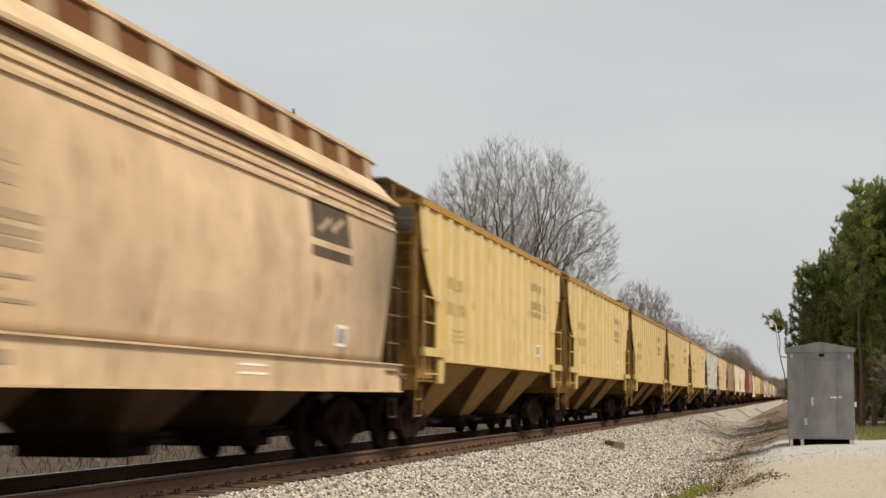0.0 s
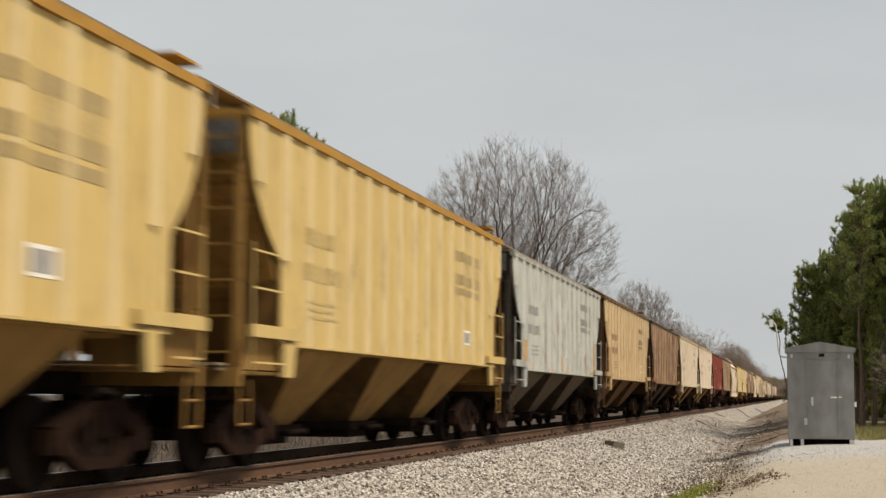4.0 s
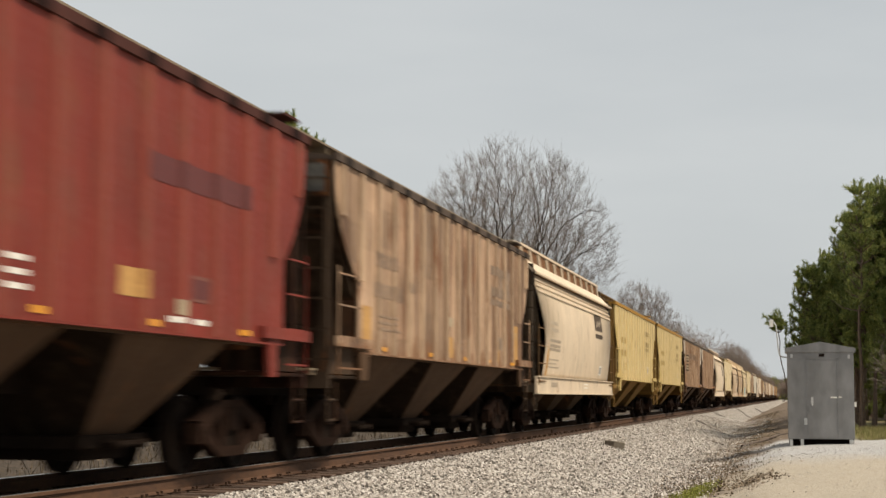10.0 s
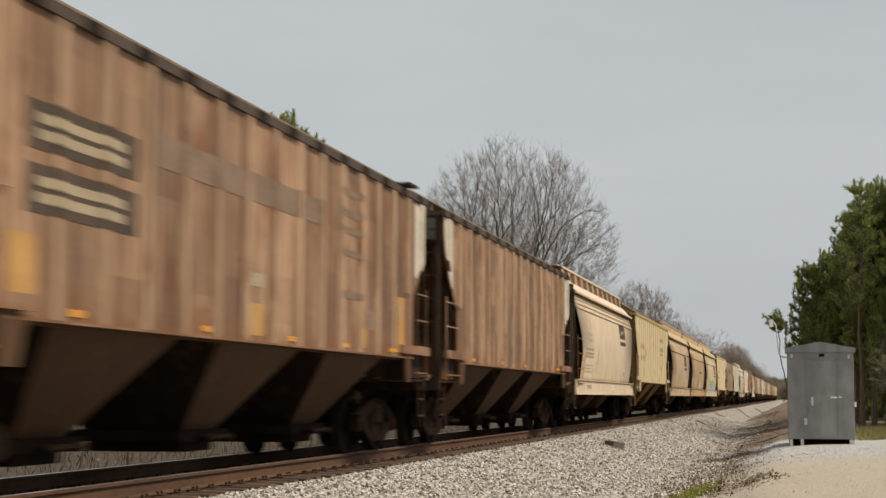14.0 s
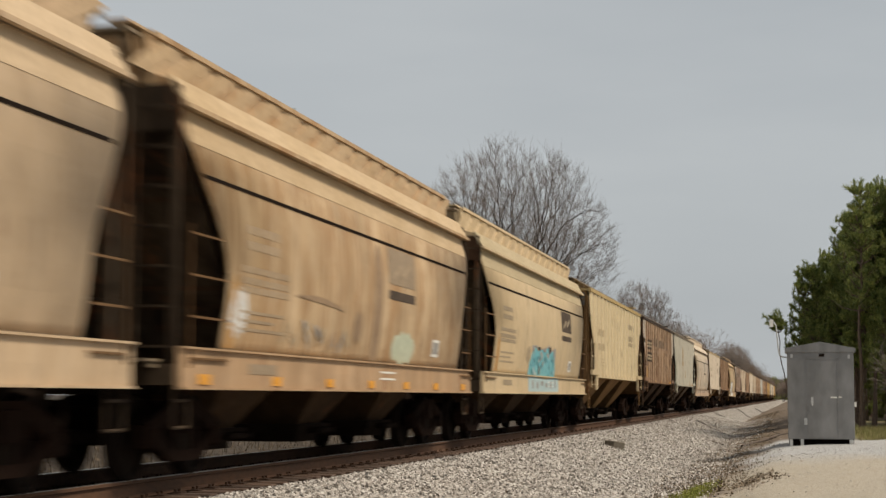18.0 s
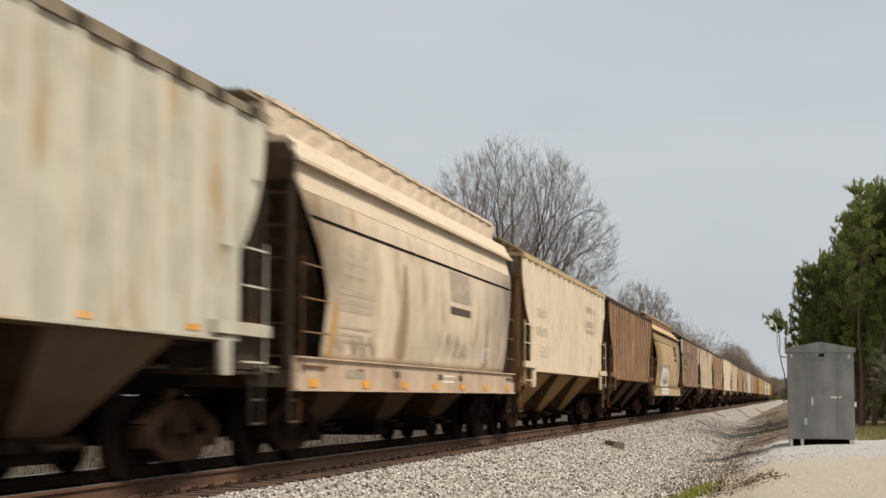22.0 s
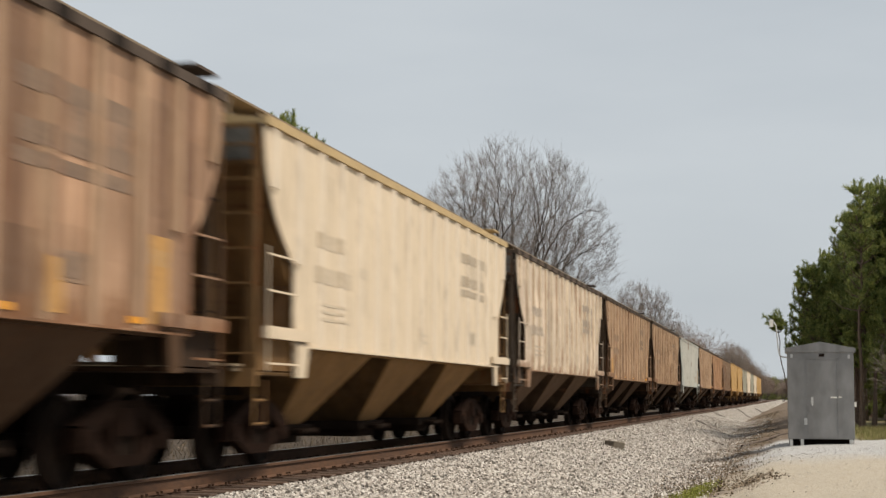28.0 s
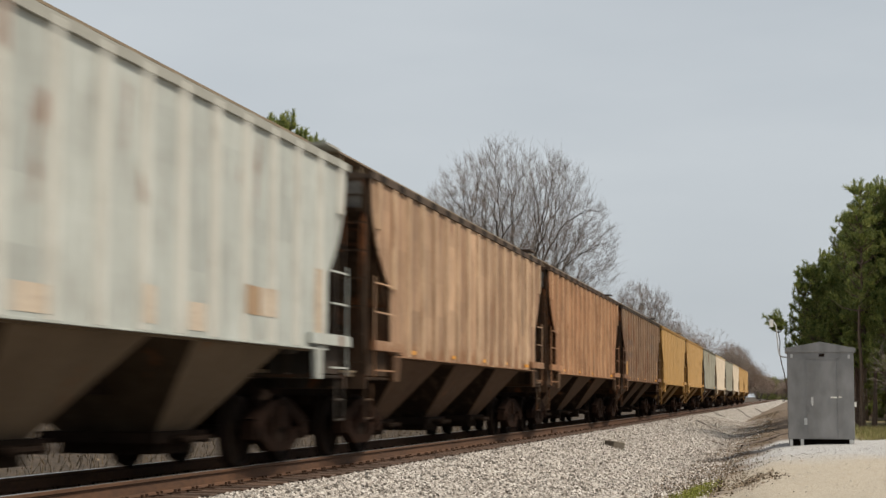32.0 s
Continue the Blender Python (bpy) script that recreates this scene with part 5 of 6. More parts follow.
        put("data_panel", 13.2, 13.76, 1.90, 2.18, pale, "small data panel")
        put("data_panel", 13.25, 13.71, 1.94, 2.14, "grey_spray" if pale == "white_bar" else "bar", "grey centre of a data panel", 1)
    if look_name == "red":
        put("emblem_bar", 11.9, 15.0, 3.06, 3.34, "bar", "dark red block of lettering")
        for a, b, z, m in ((4.0, 5.0, 3.12, "grey_bar"), (3.9, 5.2, 2.74, "bar"), (5.3, 5.7, 2.9, "grey_bar")):
            put("reporting_mark", a, b, z, z + 0.15, m, "faded reporting-mark bar")
        for z in (2.62, 2.1):
            put("data_line", 4.0, 4.9, z, z + 0.1, "bar")
        for z in (1.78, 1.90, 2.02):
            put("data_line", 9.0, 9.5, z, z + 0.05, "white_bar")
        put("data_panel", 11.35, 11.95, 1.86, 2.14, "amber", "small yellow data panel")
        put("data_panel", 12.8, 13.12, 1.74, 1.9, "grey_bar", "small data panel")
        for y in (12.6, 13.3):
            put("data_line", y, y + 0.4, 1.66, 1.72, "white_bar")
    if look_name == "bare":
        put("data_panel", 12.84, 13.5, 1.86, 2.2, "stain", "brown data panel")
        put("data_panel", 13.55, 14.15, 1.86, 2.2, "tan_patch", "tan data panel")
        for a, b, z0, z1 in ((7.3, 7.9, 1.6, 1.85), (9.9, 10.3, 1.62, 2.0), (11.2, 11.7, 1.6, 1.9), (15.7, 16.0, 1.6, 2.6)):
            put("rust_patch", a, b, z0, z1, "tan_patch", "tan primer patch")
    if look_name == "letters":
        for z in (2.52, 3.06):
            put("reporting_panel", 2.5, 4.8, z - 0.08, z + 0.34, "dark_bar", "dark panel behind reporting marks")
            for dz in (0.01, 0.15):
                put("letter_bar", 2.7, 4.5, z + dz, z + dz + 0.09, "grey_bar", "pale reporting-mark bar", 1)
        for a, b in ((5.3, 6.0), (6.15, 7.1), (7.2, 7.9), (8.1, 9.0), (9.1, 9.9), (10.0, 10.9)):
            put("letter_bar", a, b, 3.2, 3.54, "bar", "block of faded dark lettering")
        for z in (2.3, 2.9, 3.22, 3.46, 3.76):
            put("letter_bar", 11.9, 13.1, z, z + 0.1, "bar", "block of faded dark lettering")
    if look_name in ("patchy", "letters"):
        for a, b, z0, z1 in ((2.2, 2.7, 1.62, 2.25), (8.1, 8.6, 1.62, 2.0), (12.9, 13.3, 1.62, 2.1), (15.2, 15.7, 1.62, 2.5)):
            put("rust_patch", a, b, z0, z1, "amber", "rusty orange patch")
        for a in (8.1, 15.2):
            put("primer_patch", a, a + 0.5, 2.2, 2.36, "grey_bar", "pale primer patch")
    if look_name in ("plain", "patchy", "letters", "red", "pale_ends") and k == "ribbed":
        for a in (3.4, 6.6, 9.6, 12.1, 14.7):
            put("reflector", a, a + 0.24, 1.60, 1.665, "orange", "yellow-orange reflector strip", 2)
    if look_name in ("letters", "pale_ends"):
        for e in (-1, 1):
            reach = (lambda z: HALF + tail_y(z) - 0.03) if e > 0 else (lambda z: HALF - end_y(z) + 0.03)
            inner = HALF + e * 7.42
            outer = reach(4.15)

            def foot(u, a=min(inner, outer), b=max(inner, outer), reach=reach, e=e):
                y, z = a + (b - a) * u, 2.9
                while z < 4.14 and (reach(z) - y) * e < 0:
                    z += 0.03
                return z

            mark(car, k, "bare_patch", min(inner, outer), max(inner, outer), foot, 4.16, "bleached", "bleached pale end panel")

    def blob(name, y, z, half_y, half_z, m, label, lift=0):
        """A rounded daub of spray paint."""
        arc = lambda u: half_z * max(0.0, 1 - (2 * u - 1) ** 2) ** 0.5 + 0.004
        put(name, y - half_y, y + half_y, lambda u: z - arc(u) * (1 + 0.15 * math.sin(u * 17)), lambda u: z + arc(u) * (1 + 0.12 * math.sin(u * 23 + y)), m, label, lift)

    def stroke(y0, y1, z0, z1, bend, thick, m, label, lift):
        """A brush-like line from one end to the other."""
        mid = lambda u: z0 + (z1 - z0) * u + bend * math.sin(math.pi * u)
        put("spray_stroke", y0, y1, lambda u: mid(u) - thick * (0.3 + math.sin(math.pi * u)) / 2, lambda u: mid(u) + thick * (0.3 + math.sin(math.pi * u)) / 2, m, label, lift)

    def throw_up(y0, y1, z0, z1, n, m, label, inks):
        """A row of swollen letters as one patch, with a dark line over them."""
        top = lambda u: z0 + (z1 - z0) * min(1.0, 6 * u + 0.35, 5 * (1 - u) + 0.3) * (0.84 + 0.10 * abs(math.sin(math.pi * n * u)) ** 0.5 + 0.05 * math.sin(11 * u + 1))
        put("spray_patch", y0, y1, z0, top, m, label)
        put("spray_stroke", y0 + 0.3, y1 - 0.05, lambda u: top(u) - 0.01, lambda u: top(u) + 0.03 + 0.02 * math.sin(9 * u + 2), "grey_spray", "dark spray-painted outline", 1)
        for i in range(n + 1):
            blob("spray_stroke", y0 + (y1 - y0) * (i + 0.5) / (n + 1), z0 + (0.90 + 0.04 * math.sin(3 * i)) * (z1 - z0), 0.2 * (y1 - y0) / n, 0.07 + 0.03 * math.sin(5 * i), "dark_bar" if i % 2 else "grey_spray", "dark spray-painted letter tip", 2)
        g = random.Random(n)
        for i in range(3 * n):
            a = g.uniform(y0 + 0.3, y1 - 0.6)
            z = z0 + (z1 - z0) * g.uniform(0.08, 0.6)
            tall = g.uniform(-0.32, 0.32) * (z1 - z0)
            stroke(a, a + g.uniform(0.12, 0.5), z, max(z0 + 0.03, min(z0 + 0.62 * (z1 - z0), z + tall)), g.uniform(-0.06, 0.08), g.uniform(0.05, 0.13), g.choice(inks), "grey spray-painted stroke", 3 + i)

    if look_name == "turquoise":
        blob("spray_patch", 6.5, 1.9, 0.3, 0.2, "ghost", "faint spray-painted haze")
        throw_up(6.75, 11.2, 1.43, 2.16, 4, "aqua", "turquoise spray-painted patch", ("aqua", "pale_aqua", "grey_spray"))
        for y in (7.9, 9.0, 10.2):
            stroke(y, y + 0.55, 1.96, 1.84, 0.05, 0.09, "grey_spray", "grey spray-painted stroke", 20)
        put("spray_patch", 6.45, 11.5, 1.03, lambda u: 1.37 + 0.02 * math.sin(9 * u), "pale_aqua", "pale blue spray-painted patch")
        for i in range(6):
            blob("spray_patch", 7.1 + 0.75 * i, 1.21 + 0.03 * math.sin(4 * i), 0.16 + 0.08 * math.sin(7 * i), 0.08 + 0.03 * math.cos(5 * i), "grey_spray", "grey spray-painted letter shape", 1)
    if look_name == "white":
        throw_up(4.4, 9.3, 1.43, 2.46, 5, "pale_spray", "white spray-painted patch", ("grey_spray", "grey_bar", "dark_bar"))
        blob("spray_patch", 6.9, 1.70, 0.35, 0.16, "grey_spray", "grey spray-painted shape", 19)
        put("spray_patch", 4.5, 9.1, 1.03, lambda u: 1.38 + 0.01 * math.sin(15 * u), "pale_spray", "white spray-painted patch")
        for y in (4.8, 5.5, 6.9, 8.2):
            stroke(y, y + 0.6, 1.12, 1.2, 0.04, 0.05, "grey_spray", "grey spray-painted stroke", 1)
    def scrawl(y0, y1, z0, z1, n, inks, label):
        """Thin crossing strokes, like unreadable sprayed letters."""
        g = random.Random(n)
        for i in range(n):
            a = y0 + (y1 - y0) * (i + g.uniform(-0.3, 0.3)) / n
            up, down = g.uniform(0.6, 1.0), g.uniform(0.0, 0.3)
            if i % 2:
                up, down = down, up
            stroke(a, a + g.uniform(0.12, 0.5), z0 + (z1 - z0) * down, z0 + (z1 - z0) * up, g.uniform(-0.08, 0.08), g.uniform(0.05, 0.10), g.choice(inks), label, 1 + i)

    if look_name == "daubed":
        blob("spray_patch", 2.6, 1.86, 0.32, 0.26, "pale_spray", "pale spray-painted daub")
        scrawl(4.4, 7.6, 1.5, 1.92, 12, ("grey_spray", "grey_bar", "stain"), "grey spray-painted stroke")
        stroke(4.9, 7.3, 2.18, 2.10, 0.04, 0.06, "stain", "brown spray-painted stroke", 1)
        blob("spray_patch", 8.2, 1.9, 0.26, 0.22, "stain", "brown spray-painted daub", 1)
        blob("spray_patch", 11.3, 1.68, 0.85, 0.25, "pale_green", "pale green spray-painted daub")
        put("rust_patch", 9.1, 9.6, 1.45, lambda u: 3.2 - 1.5 * (u - 0.4) ** 2, "stain", "brown run of rust down the side")
    if look_name == "scribbled":
        put("rust_patch", 6.2, 6.8, lambda u: 1.45 + 0.4 * (u - 0.5) ** 2, lambda u: 3.05 - 3.4 * (u - 0.5) ** 2, "stain", "brown stain down the side")
        put("rust_patch", 13.7, 14.2, 1.45, lambda u: 2.5 - 0.9 * u, "stain", "brown stain down the side")
        scrawl(8.7, 12.4, 1.56, 2.16, 15, ("grey_spray", "grey_bar"), "grey spray-painted stroke")
        scrawl(2.4, 4.8, 1.52, 1.8, 8, ("grey_bar", "ghost"), "faded spray-painted stroke")
        for a in (3.6, 5.9, 9.2, 11.0):
            put("data_line", a, a + 0.4, 1.2, 1.3, "dark_bar", "dark stencil bar")
    if smudged:
        for a in (1.2, 3.9, 6.4, 8.8, 11.2, 13.6, 16.2):
            put("reflector", a, a + 0.4, 1.03, 1.14, "orange", "orange reflector strip", 3)


def repaint(car, colour):
    swap = {M["pad"]: PADS[colour], M["eave"]: EAVES[colour], M["ripple"]: RIPPLES[colour], M["sill"]: SILLS[colour], M["slope"]: SLOPES[colour], M["ghost"]: GHOSTS[colour], M["band"]: BANDS[colour], M["rib"]: LIT_RIBS[colour], M["gap"]: SLOTS[colour], M["slot"]: PAINTS[colour], M["lower"]: LOWER[colour], M["end"]: ENDS[colour], M["edge"]: EDGES[colour], M["bar"]: BARS[colour]}
    for o in car.children_recursive:
        if o.data and o.data.materials and o.data.materials[0] in swap:
            o.material_slots[0].link = "OBJECT"
            o.material_slots[0].material = swap[o.data.materials[0]]


HALVES = {"rib": 8.96, "ridged": 8.87, "smooth": 8.15, "smooth_long": 8.67}
MASTER = {}
for key, half in HALVES.items():
    set_length(half)
    MASTER[key] = ribbed_hopper(RIBS) if key == "rib" else round_hopper(key == "ridged")
used = set()
cars = []
for i, (shape, colour, look_name) in enumerate(TRAIN):
    y = 0.5 * (GAP[i] + GAP[i + 1])
    if shape in used:
        car = copy_thing(MASTER[shape], pose(TRACK, y, 0))
    else:
        used.add(shape)
        car = None
    cars.append(car)
for i, (shape, colour, look_name) in enumerate(TRAIN):
    if cars[i] is None:
        cars[i] = MASTER[shape]
        cars[i].location = (TRACK, 0.5 * (GAP[i] + GAP[i + 1]), 0)
    markings(cars[i], shape, look_name, colour)
    repaint(cars[i], colour)
    if colour == "grey":  # these have a lower roof edge
        for o in cars[i].children:
            if o.name.split(".")[0] in ("top_chord", "roof", "roof_hatch", "running_board", "end_walkway"):
                o.location.z -= 0.09
    tagged(cars[i], WORDS[colour] + " " + SHAPES[shape] + "", "railcar", "freight train")


# ---- signal cabinet ----
def cabinet():
    x0, x1, y0, y1 = -0.2, 1.6, 43.0, 44.9
    x1 = 1.50
    zb, zt = -0.30, 2.12
    c = new("signal_cabinet")
    c.location = ((x0 + x1) / 2, (y0 + y1) / 2, zb)
    off = -Vector(c.location)

    def add(name, bm, m, label=""):
        bmesh.ops.translate(bm, verts=bm.verts, vec=off)
        return part(name, bm, m, c, label)

    body = boxes((x0, x1, y0, y1, zb + 0.13, zt))
    bmesh.ops.bevel(body, geom=list(body.edges), offset=0.012, segments=1, affect="EDGES")
    add("body", body, M["cabinet"])
    bm = bmesh.new()
    mid = (x0 + x1) / 2
    prism(bm, [(x0 - 0.05, zt - 0.02), (x1 + 0.05, zt - 0.02), (x1 + 0.05, zt + 0.08), (mid, zt + 0.25), (x0 - 0.05, zt + 0.08)], lambda u, v, w: (u, w, v), y0 - 0.06, y1 + 0.06)
    add("roof", bm, M["cabinet"], "low gabled sheet-metal roof")
    door = add("door", boxes((x0 + 0.54, x0 + 1.27, y0 - 0.022, y0 - 0.002, zb + 0.18, zt - 0.22)), M["cabinet"], "grey sheet-metal door")
    bm = bmesh.new()
    for a in ((x0 + 0.5, x0 + 0.535), (x0 + 1.275, x0 + 1.31)):
        box(bm, *a, y0 - 0.03, y0 - 0.002, zb + 0.16, zt - 0.19)
    box(bm, x0 + 0.5, x0 + 1.31, y0 - 0.03, y0 - 0.002, zt - 0.215, zt - 0.18)
    add("door_frame", bm, M["cabinet"])
    bm = boxes((x0 + 0.60, x0 + 0.66, y0 - 0.06, y0 - 0.024, zb + 1.05, zb + 1.22))
    rod(bm, (x0 + 0.63, y0 - 0.05, zb + 1.0), (x0 + 0.63, y0 - 0.05, zb + 1.06), 0.02)
    add("door_handle", bm, M["steel"], "pale steel door handle")
    bm = boxes((x0 + 1.10, x0 + 1.26, y0 - 0.05, y0 - 0.002, zb + 1.20, zb + 1.235), (x0 + 1.30, x0 + 1.38, y0 - 0.05, y0 - 0.002, zb + 1.21, zb + 1.24))
    add("hasp", bm, M["white_bar"], "pale metal hasp")
    add("vent", boxes((x0 + 0.82, x0 + 0.96, y0 - 0.03, y0 - 0.002, zt - 0.14, zt - 0.06)), M["under"], "small dark vent hood")
    add("warning_plate", boxes((x0 + 0.42, x0 + 0.50, y0 - 0.012, y0 - 0.002, zb + 0.50, zb + 0.68)), M["steel"])
    for x in (x0 + 0.08, x0 + 0.36, x1 - 0.08):
        for y in (y0 + 0.06, y1 - 0.1):
            add("leg", boxes((x - 0.04 if x < x1 - 0.1 else x - 0.06, x + 0.04, y - 0.05, y + 0.05, zb - 0.08, zb + 0.13)), M["steel"])
    add("base_rail", boxes((x0 + 0.02, x1 - 0.02, y0 + 0.3, y1 - 0.3, zb - 0.06, zb + 0.125)), M["under"], "dark base frame")
    for i, (x, z) in enumerate(((x0 + 0.12, zt - 0.12), (x1 - 0.12, zt - 0.14))):
        add("sticker", boxes((x - 0.03, x + 0.03, y0 - 0.008, y0 - 0.002, z - 0.05, z + 0.05)), M["steel"])
    bm = boxes((x1 + 0.002, x1 + 0.06, y0 + 0.1, y0 + 0.25, zb + 0.98, zb + 1.10))
    add("socket_box", bm, M["white_bar"], "small white box on the side")
    bm = bmesh.new()
    pts = [(x0, y0 + 0.3, 1.97), (x0 - 0.12, y0 + 0.3, 1.98), (x0 - 0.19, y0 + 0.3, 2.03), (x0 - 0.22, y0 + 0.3, 2.2), (x0 - 0.27, y0 + 0.3, 2.8), (x0 - 0.33, y0 + 0.3, 2.92)]
    for a, b in zip(pts, pts[1:]):
        rod(bm, a, b, 0.017, 0.017, 8)
    add("conduit_mast", bm, M["steel"], "bent galvanised conduit")
    add("lamp_head", boxes((x0 - 0.44, x0 - 0.34, y0 + 0.22, y0 + 0.34, 2.78, 2.97)), M["white_bar"], "white lamp head on the conduit")
    return tagged(c, "grey sheet-metal signal cabinet on legs on gravel", "signal cabinet")


M["cabinet"] = surface("dull_aluminium_sheet", (0.18, 0.177, 0.173), (0.27, 0.266, 0.262), 0.34, 0.75, 0.8, 3, 0.03, 0.004, 0, (1, 1, 0.5))
cabinet()


# ---- trees ----
def tube_lists(verts, faces, a, b, ra, rb, sides):
    way = (b - a).normalized()
    side = way.orthogonal().normalized()
    up = way.cross(side)
    base = len(verts)
    for c, r in ((a, ra), (b, rb)):
        for k in range(sides):
            q = k * math.tau / sides
            verts.append(c + side * (r * math.cos(q)) + up * (r * math.sin(q)))
    for k in range(sides):
        j = (k + 1) % sides
        faces.append((base + k, base + j, base + sides + j, base + sides + k))


def bare_tree(rng, height, stems, spread, label, levels=5, thin=0.007, buds=0):
    """A leafless tree: trunk and limbs in one mesh, the fine twigs in another."""
    limb, twig = ([], []), ([], [])
    tips = []

    def grow(p, way, length, r, level):
        n = 4 if level < 3 else 3
        ways = []
        for i in range(n):
            wob = Vector((rng.gauss(0, 1), rng.gauss(0, 1), rng.gauss(0, 0.6))) * (0.10 + 0.035 * level)
            way = (way + wob + Vector((0, 0, 0.07))).normalized()
            q = p + way * (length / n)
            r2 = max(thin * 0.7, r * (1 - 0.16 * (i + 1) / n * 2))
            store = limb if level < 3 else twig
            tube_lists(*store, p, q, max(r, thin), max(r2, thin * 0.8), 6 if level < 2 else (4 if level < 3 else 3))
            p, r = q, r2
            ways.append((p, way, r))
        if level >= levels:
            tips.append((p, way))
            return
        for i, (q, w, rr) in enumerate(ways):
            if level == 0 and i < 1:
                continue
            kids = 1 if i < n - 1 else (3 if level < 2 else 2)
            for _ in range(kids):
                axis = w.orthogonal().normalized()
                axis = Matrix.Rotation(rng.uniform(0, math.tau), 3, w) @ axis
                ang = radians(rng.uniform(16, 46))
                d = Matrix.Rotation(ang, 3, axis) @ w
                grow(q, d.normalized(), length * rng.uniform(0.55, 0.85), rr * rng.uniform(0.45, 0.68), level + 1)

    root = Vector((0, 0, -0.3))
    for k in range(stems):
        a = k * math.tau / stems + rng.uniform(-0.4, 0.4)
        d = Vector((spread * math.cos(a), spread * math.sin(a), 1)) if stems > 1 else Vector((0, 0, 1))
        grow(root, d.normalized(), height * 0.36, height * 0.016, 0)
    t = new("bare_tree")
    for name, store, m in (("trunk", limb, M["bark"]), ("crown", twig, M["twig"])):
        ob = from_lists(name, [tuple(v) for v in store[0]], store[1], m)
        ob.parent = t
    if buds:
        v, f = [], []
        for p, w in tips:
            for _ in range(buds):
                c = p + Vector((rng.gauss(0, 0.12), rng.gauss(0, 0.12), rng.gauss(0, 0.12)))
                d = Vector((rng.gauss(0, 1), rng.gauss(0, 1), rng.gauss(0, 1))).normalized() * 0.035
                e = d.orthogonal().normalized() * 0.03
                b0 = len(v)
                v += [tuple(c - d), tuple(c + e), tuple(c + d), tuple(c - e)]
                f.append((b0, b0 + 1, b0 + 2, b0 + 3))
        ob = from_lists("budding_leaf_cloud", v, f, M["buds"])
        ob.parent = t
    top = max(v.z for v in twig[0])
    t.scale = (height / top,) * 3
    return tagged(t, label, "tree", "bare trees")


def dome_tree(rng, middle, radii, count, label, thin=0.008, buds=0):
    """A leafless tree whose branches fork again and again to fill a domed crown."""
    limb, twig = ([], []), ([], [])
    pts = []
    while len(pts) < count:
        d = Vector((rng.gauss(0, 1), rng.gauss(0, 1), rng.gauss(0, 1))).normalized()
        rad = rng.random() ** 0.45
        p = Vector([m + r * c * rad * (1 + 0.07 * noise.noise(d * 2.2)) for m, r, c in zip(middle, radii, d)])
        if p.z > 2.5:
            pts.append(p)

    def line(a, b, ra, rb, bend):
        store = limb if ra > 0.017 else twig
        sides = 6 if ra > 0.08 else (4 if ra > 0.03 else 3)
        n = max(2, min(6, int((b - a).length / 0.5)))
        last, r0 = a, ra
        wob = Vector((rng.gauss(0, 1), rng.gauss(0, 1), rng.gauss(0, 0.5))) * bend * (b - a).length
        for k in range(1, n + 1):
            t = k / n
            q = a.lerp(b, t) + wob * math.sin(math.pi * t) + Vector((rng.gauss(0, 1), rng.gauss(0, 1), rng.gauss(0, 1))) * (0.02 * (b - a).length if k < n else 0)
            r1 = ra + (rb - ra) * t
            tube_lists(*store, last, q, r0, r1, sides)
            last, r0 = q, r1

    def grow(p, group):
        r = thin * len(group) ** 0.56
        if len(group) == 1:
            tip = group[0]
            out = (tip - Vector((middle[0], middle[1], 1.0))).normalized()
            line(p, tip, r, thin * 0.6, 0.05)
            for _ in range(7):
                a = p.lerp(tip, rng.uniform(0.1, 1.0))
                d = out * 0.5 + Vector((rng.gauss(0, 0.26), rng.gauss(0, 0.26), rng.gauss(0.08, 0.2)))
                line(a, a + d * rng.uniform(0.45, 1.0), thin * 0.8, thin * 0.5, 0.05)
            return
        mid = sum(group, Vector()) / len(group)
        q = p.lerp(mid, 0.30 if len(group) > 40 else 0.45)
        r2 = thin * len(group) ** 0.56
        line(p, q, r, r2 * 0.92, 0.05)
        axis = Vector((rng.gauss(0, 1), rng.gauss(0, 1), rng.gauss(0, 0.7))).normalized()
        spread_best, pick = -1, axis
        for _ in range(5):
            axis = Vector((rng.gauss(0, 1), rng.gauss(0, 1), rng.gauss(0, 0.7))).normalized()
            var = sum(((g - mid).dot(axis)) ** 2 for g in group)
            if var > spread_best:
                spread_best, pick = var, axis
        ordered = sorted(group, key=lambda g: g.dot(pick))
        cut = max(1, min(len(group) - 1, int(len(group) * rng.uniform(0.35, 0.65))))
        grow(q, ordered[:cut])
        grow(q, ordered[cut:])

    base = Vector((0, 0, -0.3))
    fork = Vector((0, 0, 2.2))
    line(base, fork, thin * count ** 0.54, thin * count ** 0.54 * 0.8, 0.02)
    # several main stems from one low fork
    ring = sorted(pts, key=lambda g: math.atan2(g.y - middle[1], g.x - middle[0]))
    n = 6
    for k in range(n):
        grow(fork, ring[k * count // n:(k + 1) * count // n])
    t = new("bare_tree")
    for name, store, m in (("trunk", limb, M["bark"]), ("crown", twig, M["twig"])):
        ob = from_lists(name, [tuple(v) for v in store[0]], store[1], m)
        ob.parent = t
    if buds:
        v, f = [], []
        for p in pts:
            for _ in range(buds):
                c = p + Vector((rng.gauss(0, 0.16), rng.gauss(0, 0.16), rng.gauss(0, 0.16)))
                d = Vector((rng.gauss(0, 1), rng.gauss(0, 1), rng.gauss(0, 1))).normalized() * 0.03
                e = d.orthogonal().normalized() * 0.022
                b0 = len(v)
                v += [tuple(c - d), tuple(c + e), tuple(c + d), tuple(c - e)]
                f.append((b0, b0 + 1, b0 + 2, b0 + 3))
